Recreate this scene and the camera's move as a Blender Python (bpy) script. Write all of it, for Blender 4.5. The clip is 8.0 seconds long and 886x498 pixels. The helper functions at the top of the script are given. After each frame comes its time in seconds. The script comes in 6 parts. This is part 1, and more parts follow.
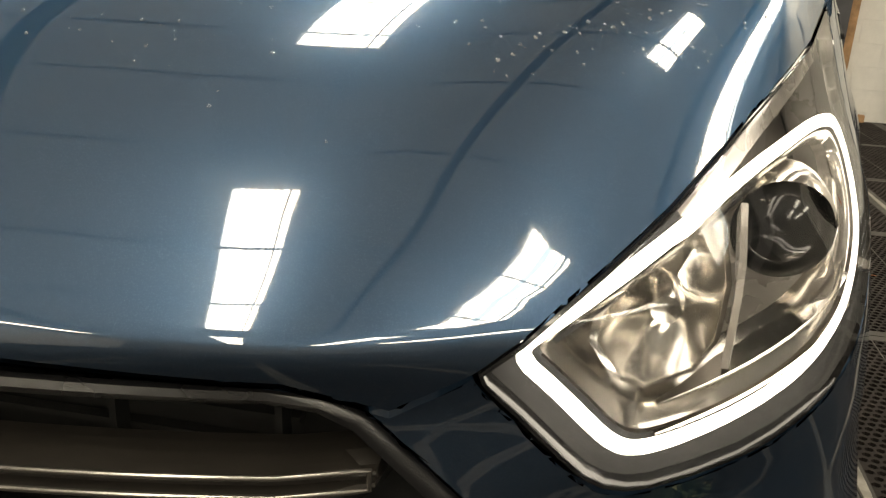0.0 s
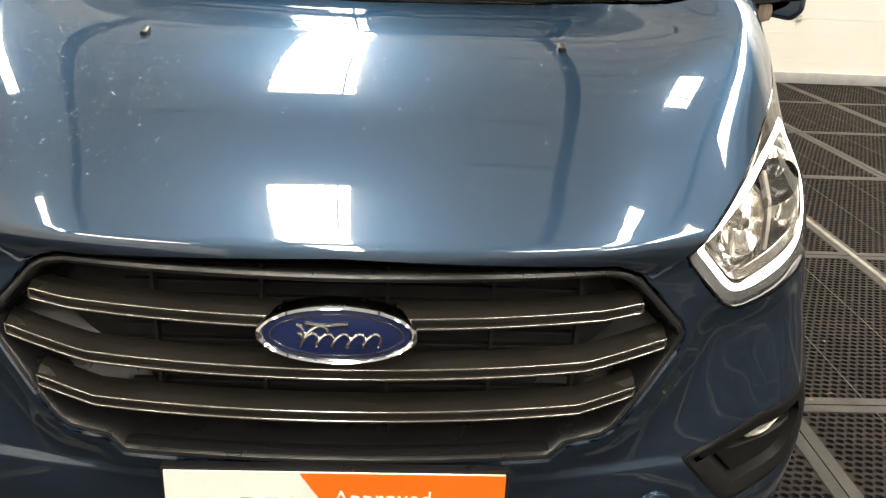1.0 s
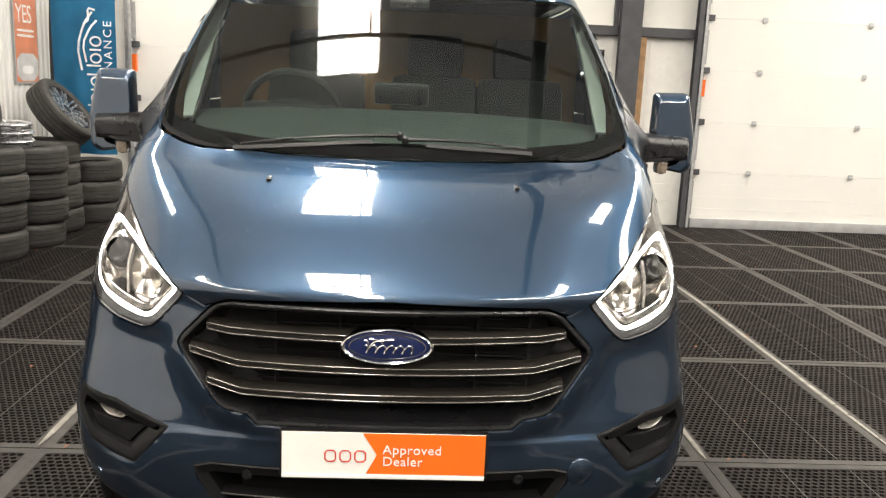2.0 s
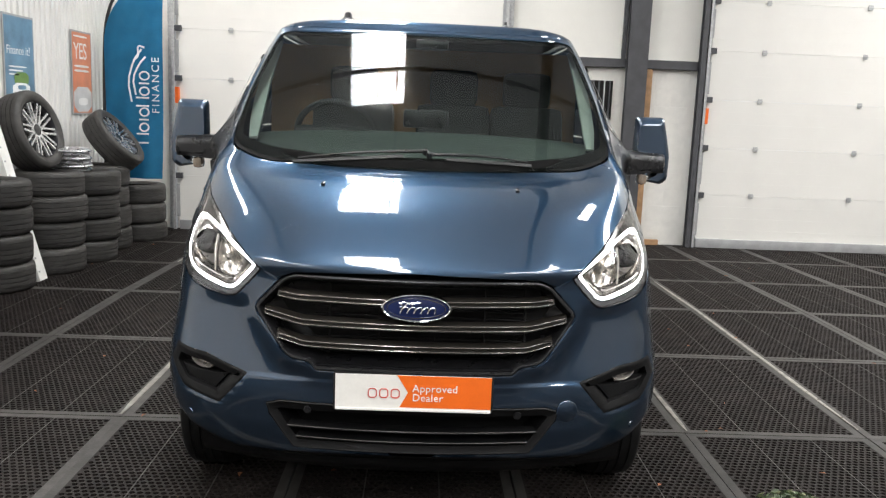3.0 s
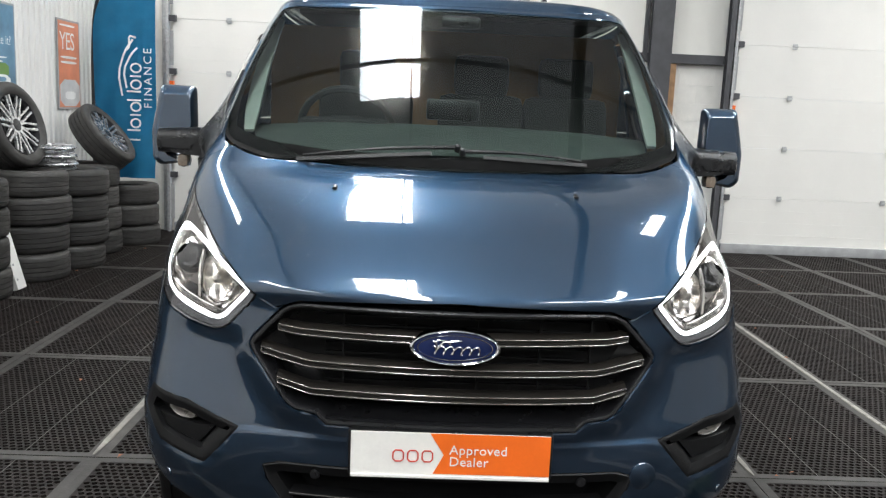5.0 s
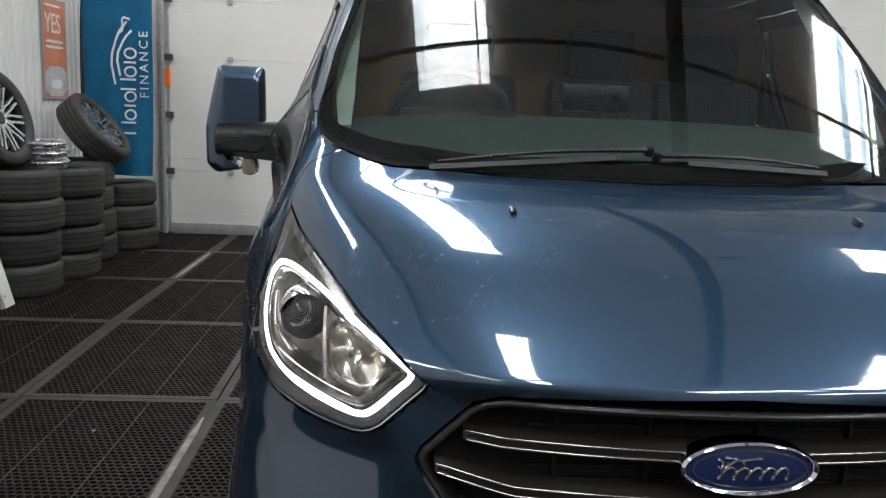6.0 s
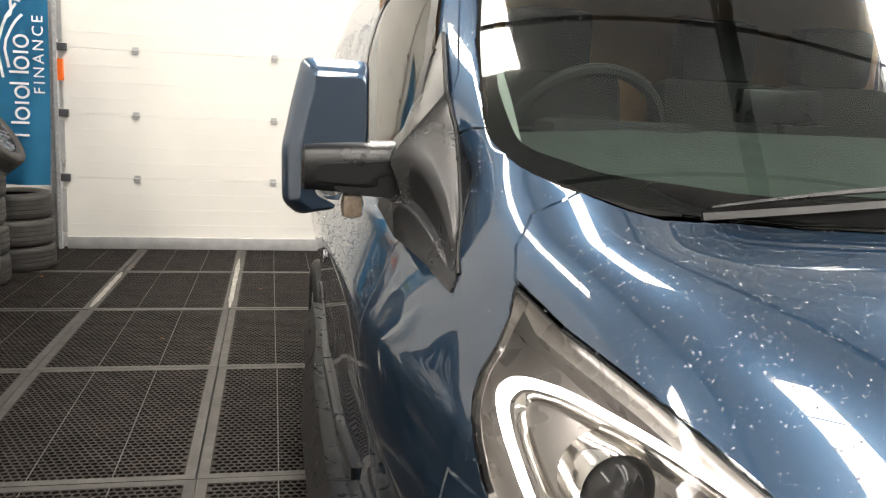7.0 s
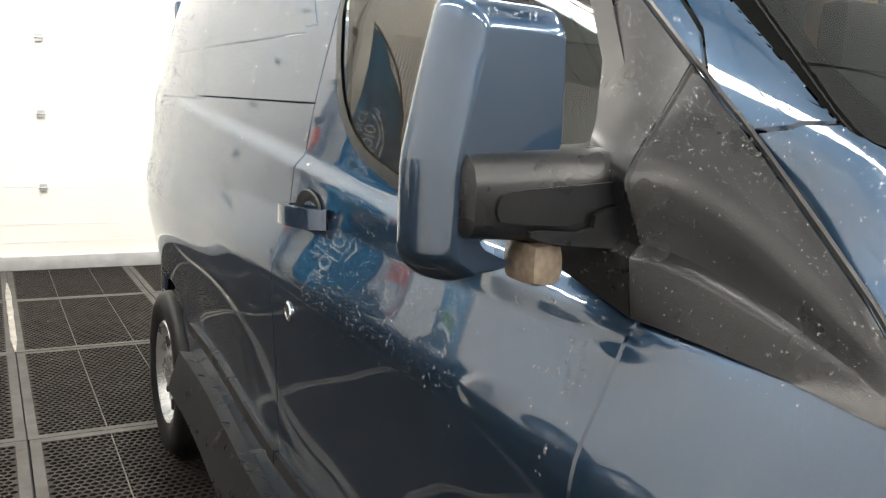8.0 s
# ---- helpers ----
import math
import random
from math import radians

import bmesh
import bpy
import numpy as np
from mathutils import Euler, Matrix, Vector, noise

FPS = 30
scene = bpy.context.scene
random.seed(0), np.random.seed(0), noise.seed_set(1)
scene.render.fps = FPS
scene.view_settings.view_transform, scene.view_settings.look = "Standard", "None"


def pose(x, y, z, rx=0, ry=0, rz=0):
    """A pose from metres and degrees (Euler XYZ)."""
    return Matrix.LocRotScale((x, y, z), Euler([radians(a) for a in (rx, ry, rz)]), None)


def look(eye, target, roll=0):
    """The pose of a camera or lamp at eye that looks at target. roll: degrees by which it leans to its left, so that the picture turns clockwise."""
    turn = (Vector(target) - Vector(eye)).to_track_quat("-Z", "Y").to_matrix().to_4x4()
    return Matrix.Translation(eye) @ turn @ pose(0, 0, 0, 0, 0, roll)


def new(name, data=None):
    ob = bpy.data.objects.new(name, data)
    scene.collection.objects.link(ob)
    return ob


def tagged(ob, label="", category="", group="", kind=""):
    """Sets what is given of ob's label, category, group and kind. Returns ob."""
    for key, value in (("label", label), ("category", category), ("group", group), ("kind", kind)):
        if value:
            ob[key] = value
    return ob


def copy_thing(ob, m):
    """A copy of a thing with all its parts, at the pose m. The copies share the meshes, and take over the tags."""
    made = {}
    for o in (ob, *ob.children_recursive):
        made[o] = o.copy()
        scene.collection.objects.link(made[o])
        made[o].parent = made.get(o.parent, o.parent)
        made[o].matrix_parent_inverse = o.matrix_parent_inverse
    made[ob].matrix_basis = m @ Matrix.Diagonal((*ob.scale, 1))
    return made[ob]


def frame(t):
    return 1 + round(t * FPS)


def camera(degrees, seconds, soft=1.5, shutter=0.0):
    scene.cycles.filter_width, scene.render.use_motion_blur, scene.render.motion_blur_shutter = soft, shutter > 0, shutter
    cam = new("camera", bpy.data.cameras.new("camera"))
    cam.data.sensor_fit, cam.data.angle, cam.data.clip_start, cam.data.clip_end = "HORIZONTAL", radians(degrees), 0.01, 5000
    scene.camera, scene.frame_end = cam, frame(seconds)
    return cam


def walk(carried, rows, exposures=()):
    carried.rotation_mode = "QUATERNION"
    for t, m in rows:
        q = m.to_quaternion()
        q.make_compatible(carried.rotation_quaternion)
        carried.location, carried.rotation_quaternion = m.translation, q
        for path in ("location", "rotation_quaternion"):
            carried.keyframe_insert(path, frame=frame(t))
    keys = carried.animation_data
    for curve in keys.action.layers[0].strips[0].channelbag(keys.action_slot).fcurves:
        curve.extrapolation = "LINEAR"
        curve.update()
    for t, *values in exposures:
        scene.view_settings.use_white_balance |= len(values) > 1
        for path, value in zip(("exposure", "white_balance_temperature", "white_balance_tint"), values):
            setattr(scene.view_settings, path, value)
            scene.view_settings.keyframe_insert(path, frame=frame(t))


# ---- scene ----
cam = camera(55.5, 8.0, soft=1.25)
PATH = [
    (0, (0.591, -0.394, 1.291), (0.277, 1.463, 0.619), 3.0),
    (0.5, (0.313, -0.656, 1.329), (0.225, 1.225, 0.654), 1.8),
    (1, (0.092, -1.08, 1.496), (0.187, 0.776, 0.756), 2.7),
    (1.5, (0.025, -1.576, 1.557), (0.142, 0.35, 1.03), 2.3),
    (1.7, (0.021, -1.759, 1.594), (0.139, 0.184, 1.133), 2.5),
    (2.8, (0.012, -2.61, 1.57), (0.076, -0.638, 1.244), 2.3),
    (3, (0.003, -2.702, 1.574), (0.059, -0.73, 1.247), 2.3),
    (3.5, (0.001, -2.823, 1.59), (0.05, -0.851, 1.26), 2.3),
    (4, (0.015, -2.743, 1.584), (0.062, -0.771, 1.252), 2.3),
    (4.2, (0.029, -2.642, 1.573), (0.077, -0.67, 1.24), 2.4),
    (5.3, (-0.216, -1.837, 1.523), (-0.157, 0.136, 1.196), 2.4),
    (5.5, (-0.311, -1.663, 1.526), (-0.247, 0.307, 1.187), 2.3),
    (6, (-0.595, -1.267, 1.503), (-0.483, 0.699, 1.153), 2.3),
    (6.5, (-0.899, -0.922, 1.494), (-0.674, 1.034, 1.143), 2.6),
    (7, (-1.182, -0.466, 1.505), (-0.777, 1.461, 1.157), 2.7),
    (7.5, (-1.426, -0.039, 1.474), (-0.77, 1.819, 1.131), 2.8),
    (8, (-1.555, 0.435, 1.46), (-0.609, 2.164, 1.12), 2.8),
]
EXPOSURES = ((0.0, 0.32, 8900, 10), (0.5, 0.96, 8500, 7), (1.0, 1.12, 8100, 11), (1.5, 1.18, 7950, 14), (3.0, 0.74, 6750, 13), (3.5, 0.78, 6700, 13), (4.0, 0.76, 6650, 12), (5.5, 0.57, 6450, 11), (6.0, 0.08, 6450, 11), (6.5, -0.30, 6850, 15), (7.0, 1.07, 7400, 14), (7.5, 1.30, 7400, 13), (8.0, 1.46, 7150, 12))
walk(cam, [(t, look(eye, target, roll)) for t, eye, target, roll in PATH], EXPOSURES)

# ---- light ----
world = bpy.data.worlds.new("hall_air")
scene.world = world
world.use_nodes = True
world.node_tree.nodes["Background"].inputs[0].default_value = (0.75, 0.85, 1.0, 1)
world.node_tree.nodes["Background"].inputs[1].default_value = 0.75
ROOFLIGHT = 18.0


# ---- materials ----
def ramp(nt, fac, stops):
    r = nt.nodes.new("ShaderNodeValToRGB")
    e = r.color_ramp.elements
    while len(e) < len(stops):
        e.new(0.5)
    for k, (pos, col) in enumerate(stops):
        e[k].position, e[k].color = pos, (*col, 1)
    nt.links.new(fac, r.inputs[0])
    return r.outputs[0]


def mat(name, col, rough=0.5, metal=0.0, coat=0.0, var=0.12, scale=8.0, fine=120.0, bump=0.0, bscale=150.0, rvar=0.1, emit=0.0, spec=0.5, per_object=0.0):
    """A surface with colour variation at two scales, uneven gloss and fine relief."""
    m = bpy.data.materials.new(name)
    m.use_nodes = True
    nt = m.node_tree
    b = nt.nodes["Principled BSDF"]
    tc = nt.nodes.new("ShaderNodeTexCoord")

    def noise_of(s, detail=4.0):
        n = nt.nodes.new("ShaderNodeTexNoise")
        n.inputs["Scale"].default_value, n.inputs["Detail"].default_value = s, detail
        nt.links.new(tc.outputs["Object"], n.inputs["Vector"])
        return n.outputs["Fac"]

    lo, hi = [max(0.0, c * (1 - var)) for c in col], [min(1.0, c * (1 + var)) for c in col]
    large = ramp(nt, noise_of(scale), ((0.3, lo), (0.7, hi)))
    grain = ramp(nt, noise_of(fine, 2.0), ((0.3, (1 - var * 0.7,) * 3), (0.7, (1.0,) * 3)))
    mix = nt.nodes.new("ShaderNodeMix")
    mix.data_type, mix.blend_type = "RGBA", "MULTIPLY"
    mix.inputs["Factor"].default_value = 1.0
    nt.links.new(large, mix.inputs["A"])
    nt.links.new(grain, mix.inputs["B"])
    out = mix.outputs["Result"]
    if per_object:
        info = nt.nodes.new("ShaderNodeObjectInfo")
        tint = ramp(nt, info.outputs["Random"], ((0.0, (1 - per_object,) * 3), (1.0, (1.0,) * 3)))
        m2 = nt.nodes.new("ShaderNodeMix")
        m2.data_type, m2.blend_type = "RGBA", "MULTIPLY"
        m2.inputs["Factor"].default_value = 1.0
        nt.links.new(out, m2.inputs["A"])
        nt.links.new(tint, m2.inputs["B"])
        out = m2.outputs["Result"]
    nt.links.new(out, b.inputs["Base Color"])
    rr = ramp(nt, noise_of(scale * 2.3), ((0.3, (max(0, rough - rvar * rough),) * 3), (0.7, (min(1, rough + rvar * rough),) * 3)))
    nt.links.new(rr, b.inputs["Roughness"])
    b.inputs["Metallic"].default_value = metal
    b.inputs["Coat Weight"].default_value = coat
    b.inputs["Coat Roughness"].default_value = 0.02
    b.inputs["Specular IOR Level"].default_value = spec
    if bump:
        bp = nt.nodes.new("ShaderNodeBump")
        bp.inputs["Strength"].default_value, bp.inputs["Distance"].default_value = bump, 0.002
        nt.links.new(noise_of(bscale, 3.0), bp.inputs["Height"])
        nt.links.new(bp.outputs[0], b.inputs["Normal"])
    if emit:
        b.inputs["Emission Color"].default_value = (*col, 1)
        b.inputs["Emission Strength"].default_value = emit
    return m


def paint_mat(name, deep, pale):
    """Metallic paint under a clear coat: flakes vary the base, the coat is smooth."""
    m = mat(name, deep, rough=0.33, metal=0.92, coat=1.0, var=0.06, scale=2.0, fine=900.0, rvar=0.05)
    nt = m.node_tree
    b = nt.nodes["Principled BSDF"]
    lw = nt.nodes.new("ShaderNodeTexNoise")
    lw.inputs["Scale"].default_value = 2200.0
    tc = nt.nodes.new("ShaderNodeTexCoord")
    nt.links.new(tc.outputs["Object"], lw.inputs["Vector"])
    c = ramp(nt, lw.outputs["Fac"], ((0.35, deep), (0.62, deep), (0.72, pale)))
    nt.links.new(c, b.inputs["Base Color"])
    tilt = ramp(nt, lw.outputs["Fac"], ((0.36, (0.48,) * 3), (0.50, (0.40,) * 3), (0.62, (0.32,) * 3)))
    nt.links.new(tilt, b.inputs["Roughness"])
    b.inputs["Specular Tint"].default_value = (0.34, 0.45, 0.58, 1)
    b.inputs["Coat IOR"].default_value = 1.95
    return m


def glass_mat(name, tint, gloss=0.0, ior=1.5):
    """Thin clear sheet: see-through with a Fresnel gloss."""
    m = bpy.data.materials.new(name)
    m.use_nodes = True
    nt = m.node_tree
    nt.nodes.remove(nt.nodes["Principled BSDF"])
    t, g, f, x = (nt.nodes.new(k) for k in ("ShaderNodeBsdfTransparent", "ShaderNodeBsdfGlossy", "ShaderNodeFresnel", "ShaderNodeMixShader"))
    t.inputs[0].default_value = (*tint, 1)
    g.inputs["Roughness"].default_value = gloss
    f.inputs[0].default_value = ior
    nt.links.new(f.outputs[0], x.inputs[0])
    nt.links.new(t.outputs[0], x.inputs[1])
    nt.links.new(g.outputs[0], x.inputs[2])
    nt.links.new(x.outputs[0], nt.nodes["Material Output"].inputs[0])
    return m


def water_mat():
    m = bpy.data.materials.new("water")
    m.use_nodes = True
    b = m.node_tree.nodes["Principled BSDF"]
    # some diffuse white is mixed into the clear drops as their glint
    b.inputs["Base Color"].default_value = (0.85, 0.88, 0.92, 1)
    b.inputs["Roughness"].default_value, b.inputs["IOR"].default_value, b.inputs["Transmission Weight"].default_value = 0.0, 1.33, 0.89
    return m


PAINT = paint_mat("blue_metallic_paint", (0.025, 0.055, 0.100), (0.10, 0.17, 0.26))
TRIM = mat("black_plastic", (0.010, 0.010, 0.011), rough=0.29, bump=0.15, bscale=700, var=0.25)
SATIN = mat("satin_dark_grille_plastic", (0.020, 0.0175, 0.015), rough=0.33, var=0.2, bump=0.05, bscale=500)
GLOSS_BLACK = mat("gloss_black", (0.008, 0.008, 0.009), rough=0.12, var=0.03)
# tyre rubber blackened for the shade under the van
TYRE_SHADED = mat("shaded_tyre_rubber", (0.007, 0.007, 0.007), rough=0.5, spec=0.3, var=0.2)
BUMPER_BLACK = mat("black_grained_bumper_plastic", (0.006, 0.006, 0.0064), rough=0.45, spec=0.22, bump=0.12, bscale=800, var=0.2)
SCREEN_BLACK = mat("matt_black_screen_print", (0.006, 0.006, 0.006), rough=0.9, spec=0.08, var=0.2)
# bright metal that puts the glints into the slat lips' colour
LIP_GLINT = mat("slat_lip_glint", (0.30, 0.28, 0.26), rough=0.2, metal=0.9, var=0.1)
# near-black for gaps and cavities, with their shade put into the colour
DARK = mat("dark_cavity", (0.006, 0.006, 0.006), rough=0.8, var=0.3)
CHROME = mat("chrome", (0.85, 0.85, 0.87), rough=0.06, metal=1.0, var=0.03)
LAMP_CHROME = mat("lamp_reflector", (0.62, 0.59, 0.55), rough=0.16, metal=1.0, var=0.05)
LAMP_GREY = mat("lamp_housing_grey", (0.26, 0.24, 0.22), rough=0.28, metal=0.5, var=0.04)
RUBBER = mat("tyre_rubber", (0.042, 0.039, 0.036), rough=0.62, var=0.3, scale=14, bump=0.4, bscale=260, per_object=0.35)
RUBBER_SHINE = mat("rubber_seal", (0.012, 0.012, 0.012), rough=0.4)
ALLOY = mat("silver_alloy", (0.62, 0.62, 0.63), rough=0.28, metal=0.9, var=0.08)
ALLOY_DARK = mat("dark_alloy_paint", (0.02, 0.02, 0.022), rough=0.25, var=0.2)
WINDSCREEN = glass_mat("windscreen_glass", (0.76, 0.85, 0.81), 0.0, 1.52)
SIDE_GLASS = glass_mat("side_window_glass", (0.70, 0.78, 0.73), 0.0, 1.7)
LENS = glass_mat("clear_lamp_cover", (0.95, 0.95, 0.95), 0.0, 1.45)
AMBER = mat("smoked_amber_indicator", (0.22, 0.17, 0.13), rough=0.12, var=0.2, scale=60, coat=0.6)
WATER = water_mat()
DRL = mat("daylight_lamp", (0.93, 0.96, 1.0), emit=4.5, var=0.0)
EMBLEM_BLUE = mat("deep_blue_enamel", (0.009, 0.017, 0.068), rough=0.15, coat=0.8)
WHITE_PLATE = mat("white_plate_plastic", (0.74, 0.72, 0.68), rough=0.35, var=0.05)
ORANGE = mat("orange_print", (0.80, 0.14, 0.015), rough=0.35, var=0.05)
RED_PRINT = mat("red_print", (0.60, 0.05, 0.03), rough=0.4)
DASH = mat("dashboard_plastic", (0.075, 0.092, 0.084), rough=0.7, bump=0.3, bscale=400)
TRIM_PALE = mat("pale_pillar_trim", (0.52, 0.56, 0.52), rough=0.7)
SEAT = mat("dark_seat_cloth", (0.032, 0.032, 0.033), rough=0.9, bump=0.4, bscale=500)
BULKHEAD = mat("cab_bulkhead", (0.36, 0.20, 0.105), rough=0.8)
MAT_RUBBER = mat("ring_mat_rubber", (0.022, 0.0175, 0.016), rough=0.66, spec=0.14, var=0.45, scale=5, fine=60, bump=0.4, bscale=90, per_object=0.25)
MAT_EDGE = mat("worn_mat_edge", (0.055, 0.051, 0.047), rough=0.55, spec=0.3, var=0.35, scale=6, bump=0.3, bscale=80, per_object=0.3)
# floor colour near black, painting in the shade inside the mat holes
MAT_HOLE_BLACK = mat("blackened_floor_under_mats", (0.005, 0.005, 0.005), rough=0.8, var=0.3)
DOOR_WHITE = mat("white_steel_panel", (0.70, 0.682, 0.642), rough=0.45, var=0.04, scale=1.2, bump=0.12, bscale=160)
DOOR_GREY = mat("grey_door_seal", (0.33, 0.33, 0.33), rough=0.6)
STRIP = mat("wet_worn_joint_strip", (0.26, 0.24, 0.21), rough=0.3, var=0.5, scale=9, fine=40, bump=0.4, bscale=60)
STEEL = mat("galvanised_steel", (0.45, 0.45, 0.45), rough=0.45, metal=0.45, var=0.2, scale=30)
PURLIN = mat("grey_roof_steel", (0.13, 0.13, 0.13), rough=0.55, var=0.2)
COLUMN = mat("dark_grey_steel_paint", (0.055, 0.055, 0.06), rough=0.5, var=0.2)
BLOCK = mat("painted_blockwork", (0.73, 0.71, 0.665), rough=0.75, var=0.05, bump=0.35, bscale=60)
CLADDING = mat("white_corrugated_cladding", (0.66, 0.65, 0.63), rough=0.5, var=0.05, scale=1.5)
UPPER = mat("cream_wall_sheet", (0.74, 0.72, 0.67), rough=0.7, var=0.06, scale=1.0)
# grey of the unseen walls, set low to darken the van's front and cheeks
UNSEEN_WALL_GREY = mat("unseen_wall_grey", (0.20, 0.19, 0.175), rough=0.8, var=0.1, scale=1.0)


def thin_sheet(m, share, tint, scale=14.0):
    """Mixes translucent light into a sheet: share is the mean part, uneven at the given scale."""
    nt = m.node_tree
    x = nt.nodes["Material Output"].inputs[0].links[0].from_node
    t, d, n, k = (nt.nodes.new(q) for q in ("ShaderNodeBsdfTranslucent", "ShaderNodeMixShader", "ShaderNodeTexNoise", "ShaderNodeMapRange"))
    t.inputs[0].default_value = (*tint, 1)
    n.inputs["Scale"].default_value = scale
    k.inputs["To Min"].default_value, k.inputs["To Max"].default_value = 0.3 * share, 1.7 * share
    nt.links.new(n.outputs["Fac"], k.inputs["Value"])
    nt.links.new(k.outputs[0], d.inputs[0])
    nt.links.new(x.outputs[0], d.inputs[1])
    nt.links.new(t.outputs[0], d.inputs[2])
    nt.links.new(d.outputs[0], nt.nodes["Material Output"].inputs[0])
    return m


# glow through the roof sheet is added to brighten the ceiling in reflections
CEILING = thin_sheet(mat("pale_roof_sheet_added_glow", (0.72, 0.72, 0.70), rough=0.7, var=0.15, scale=1.0), 0.55, (0.9, 0.88, 0.84), 0.7)
# a faint pale veil mixed into windscreen and lamp covers as haze
thin_sheet(WINDSCREEN, 0.028, (0.85, 0.88, 0.86), 5.0)
thin_sheet(LENS, 0.009, (0.9, 0.92, 0.95))
def rooflight_mat():
    """Daylight through ribbed, slightly dirty translucent sheet."""
    m = mat("translucent_rooflight", (1.0, 0.98, 0.95), emit=ROOFLIGHT, var=0.0)
    nt = m.node_tree
    b = nt.nodes["Principled BSDF"]
    tc, sep, w = nt.nodes.new("ShaderNodeTexCoord"), nt.nodes.new("ShaderNodeSeparateXYZ"), nt.nodes.new("ShaderNodeTexNoise")
    w.noise_dimensions = "1D"
    w.inputs["Scale"].default_value, w.inputs["Detail"].default_value = 9.0, 2.0
    nt.links.new(tc.outputs["Object"], sep.inputs[0])
    nt.links.new(sep.outputs["X"], w.inputs["W"])
    c = ramp(nt, w.outputs["Fac"], ((0.36, (0.26, 0.36, 0.44)), (0.50, (0.92, 0.94, 0.93)), (0.62, (1.2, 1.18, 1.14))))
    nt.links.new(c, b.inputs["Emission Color"])
    return m


ROOF_GLOW = rooflight_mat()
WOOD = mat("raw_timber", (0.42, 0.24, 0.12), rough=0.7, var=0.25, scale=12)
FLAG = mat("teal_flag_cloth", (0.018, 0.215, 0.39), rough=0.8, var=0.12, scale=5, bump=0.4, bscale=300)
FLAG_WHITE = mat("white_flag_print", (0.72, 0.76, 0.78), rough=0.8)
POSTER_BLUE = mat("blue_poster_print", (0.11, 0.22, 0.32), rough=0.35, var=0.3, scale=6)
POSTER_ORANGE = mat("orange_poster_print", (0.62, 0.20, 0.10), rough=0.35, var=0.15, scale=6)
POSTER_GREY = mat("grey_poster_print", (0.52, 0.53, 0.54), rough=0.35, var=0.15, scale=8)
POSTER_GREEN = mat("green_poster_print", (0.13, 0.24, 0.05), rough=0.35)
WHITE_PRINT = mat("white_print", (0.75, 0.75, 0.75), rough=0.4)
BOARD = mat("white_board_laminate", (0.74, 0.73, 0.70), rough=0.4, var=0.06)
LEAF = mat("small_green_leaves", (0.055, 0.085, 0.035), rough=0.5, var=0.5, scale=40)
LEAF_PALE = mat("pale_young_leaf", (0.26, 0.28, 0.16), rough=0.5, var=0.4, scale=60)
LEAF_BROWN = mat("dry_brown_leaf", (0.30, 0.10, 0.035), rough=0.7, var=0.4, scale=60)


# ---- mesh tools ----
def part(name, bm, material, parent, label="", smooth=True, normals=None):
    """Links a bmesh as one mesh object under a thing or a part."""
    me = bpy.data.meshes.new(name)
    if normals:
        lay = bm.verts.layers.float_vector.get("nrm")
        bm.verts.ensure_lookup_table()
        ns = [tuple(v[lay].normalized()) if v[lay].length > 0.1 else tuple(v.normal) for v in bm.verts]
    bm.to_mesh(me)
    bm.free()
    if smooth:
        me.polygons.foreach_set("use_smooth", [True] * len(me.polygons))
        if not normals:
            me.set_sharp_from_angle(angle=math.radians(44))
    if normals:
        me.normals_split_custom_set_from_vertices(ns)
    for mm in material if isinstance(material, (list, tuple)) else (material,):
        me.materials.append(mm)
    ob = new(name, me)
    if parent is not None:
        ob.parent = parent
    if label:
        tagged(ob, label)
    return ob


def share(name, src, parent, m, label=""):
    """Another object on the mesh of src."""
    ob = new(name, src.data)
    ob.parent = parent
    ob.matrix_local = m
    if label:
        tagged(ob, label)
    return ob


def thing(name, label, category, m=None, group="", kind=""):
    ob = new(name)
    ob.empty_display_size = 0.1
    if m is not None:
        ob.matrix_world = m
    return tagged(ob, label, category, group, kind)


def box(bm, c, s, m=None, bev=0.0, mi=0):
    """A box with centre c and size s, its edges bevelled."""
    r = bmesh.ops.create_cube(bm, size=1.0)
    vs = r["verts"]
    t = Matrix.Translation(c) @ Matrix.Diagonal((*s, 1))
    bmesh.ops.transform(bm, matrix=t if m is None else m @ t, verts=vs)
    fs = {f for v in vs for f in v.link_faces}
    for f in fs:
        f.material_index = mi
    if bev:
        es = list({e for v in vs for e in v.link_edges})
        bmesh.ops.bevel(bm, geom=es, offset=bev, segments=2, affect="EDGES", profile=0.6)
    return bm


def fresh_box(c, s, bev=0.0, m=None):
    return box(bmesh.new(), c, s, m, bev)


def lathe(bm, profile, n=32, m=None, closed=False, mi=0):
    """Turns a profile of (radius, height) round z."""
    rings = []
    for r, z in profile:
        rings.append([bm.verts.new((r * math.cos(2 * math.pi * k / n), r * math.sin(2 * math.pi * k / n), z)) for k in range(n)])
    pairs = list(zip(rings, rings[1:])) + ([(rings[-1], rings[0])] if closed else [])
    for a, b in pairs:
        for k in range(n):
            f = bm.faces.new((a[k], a[(k + 1) % n], b[(k + 1) % n], b[k]))
            f.material_index = mi
    if m is not None:
        bmesh.ops.transform(bm, matrix=m, verts=[v for ring in rings for v in ring])
    return rings


def cap(bm, ring, flip=False):
    bm.faces.new(ring[::-1] if flip else ring)


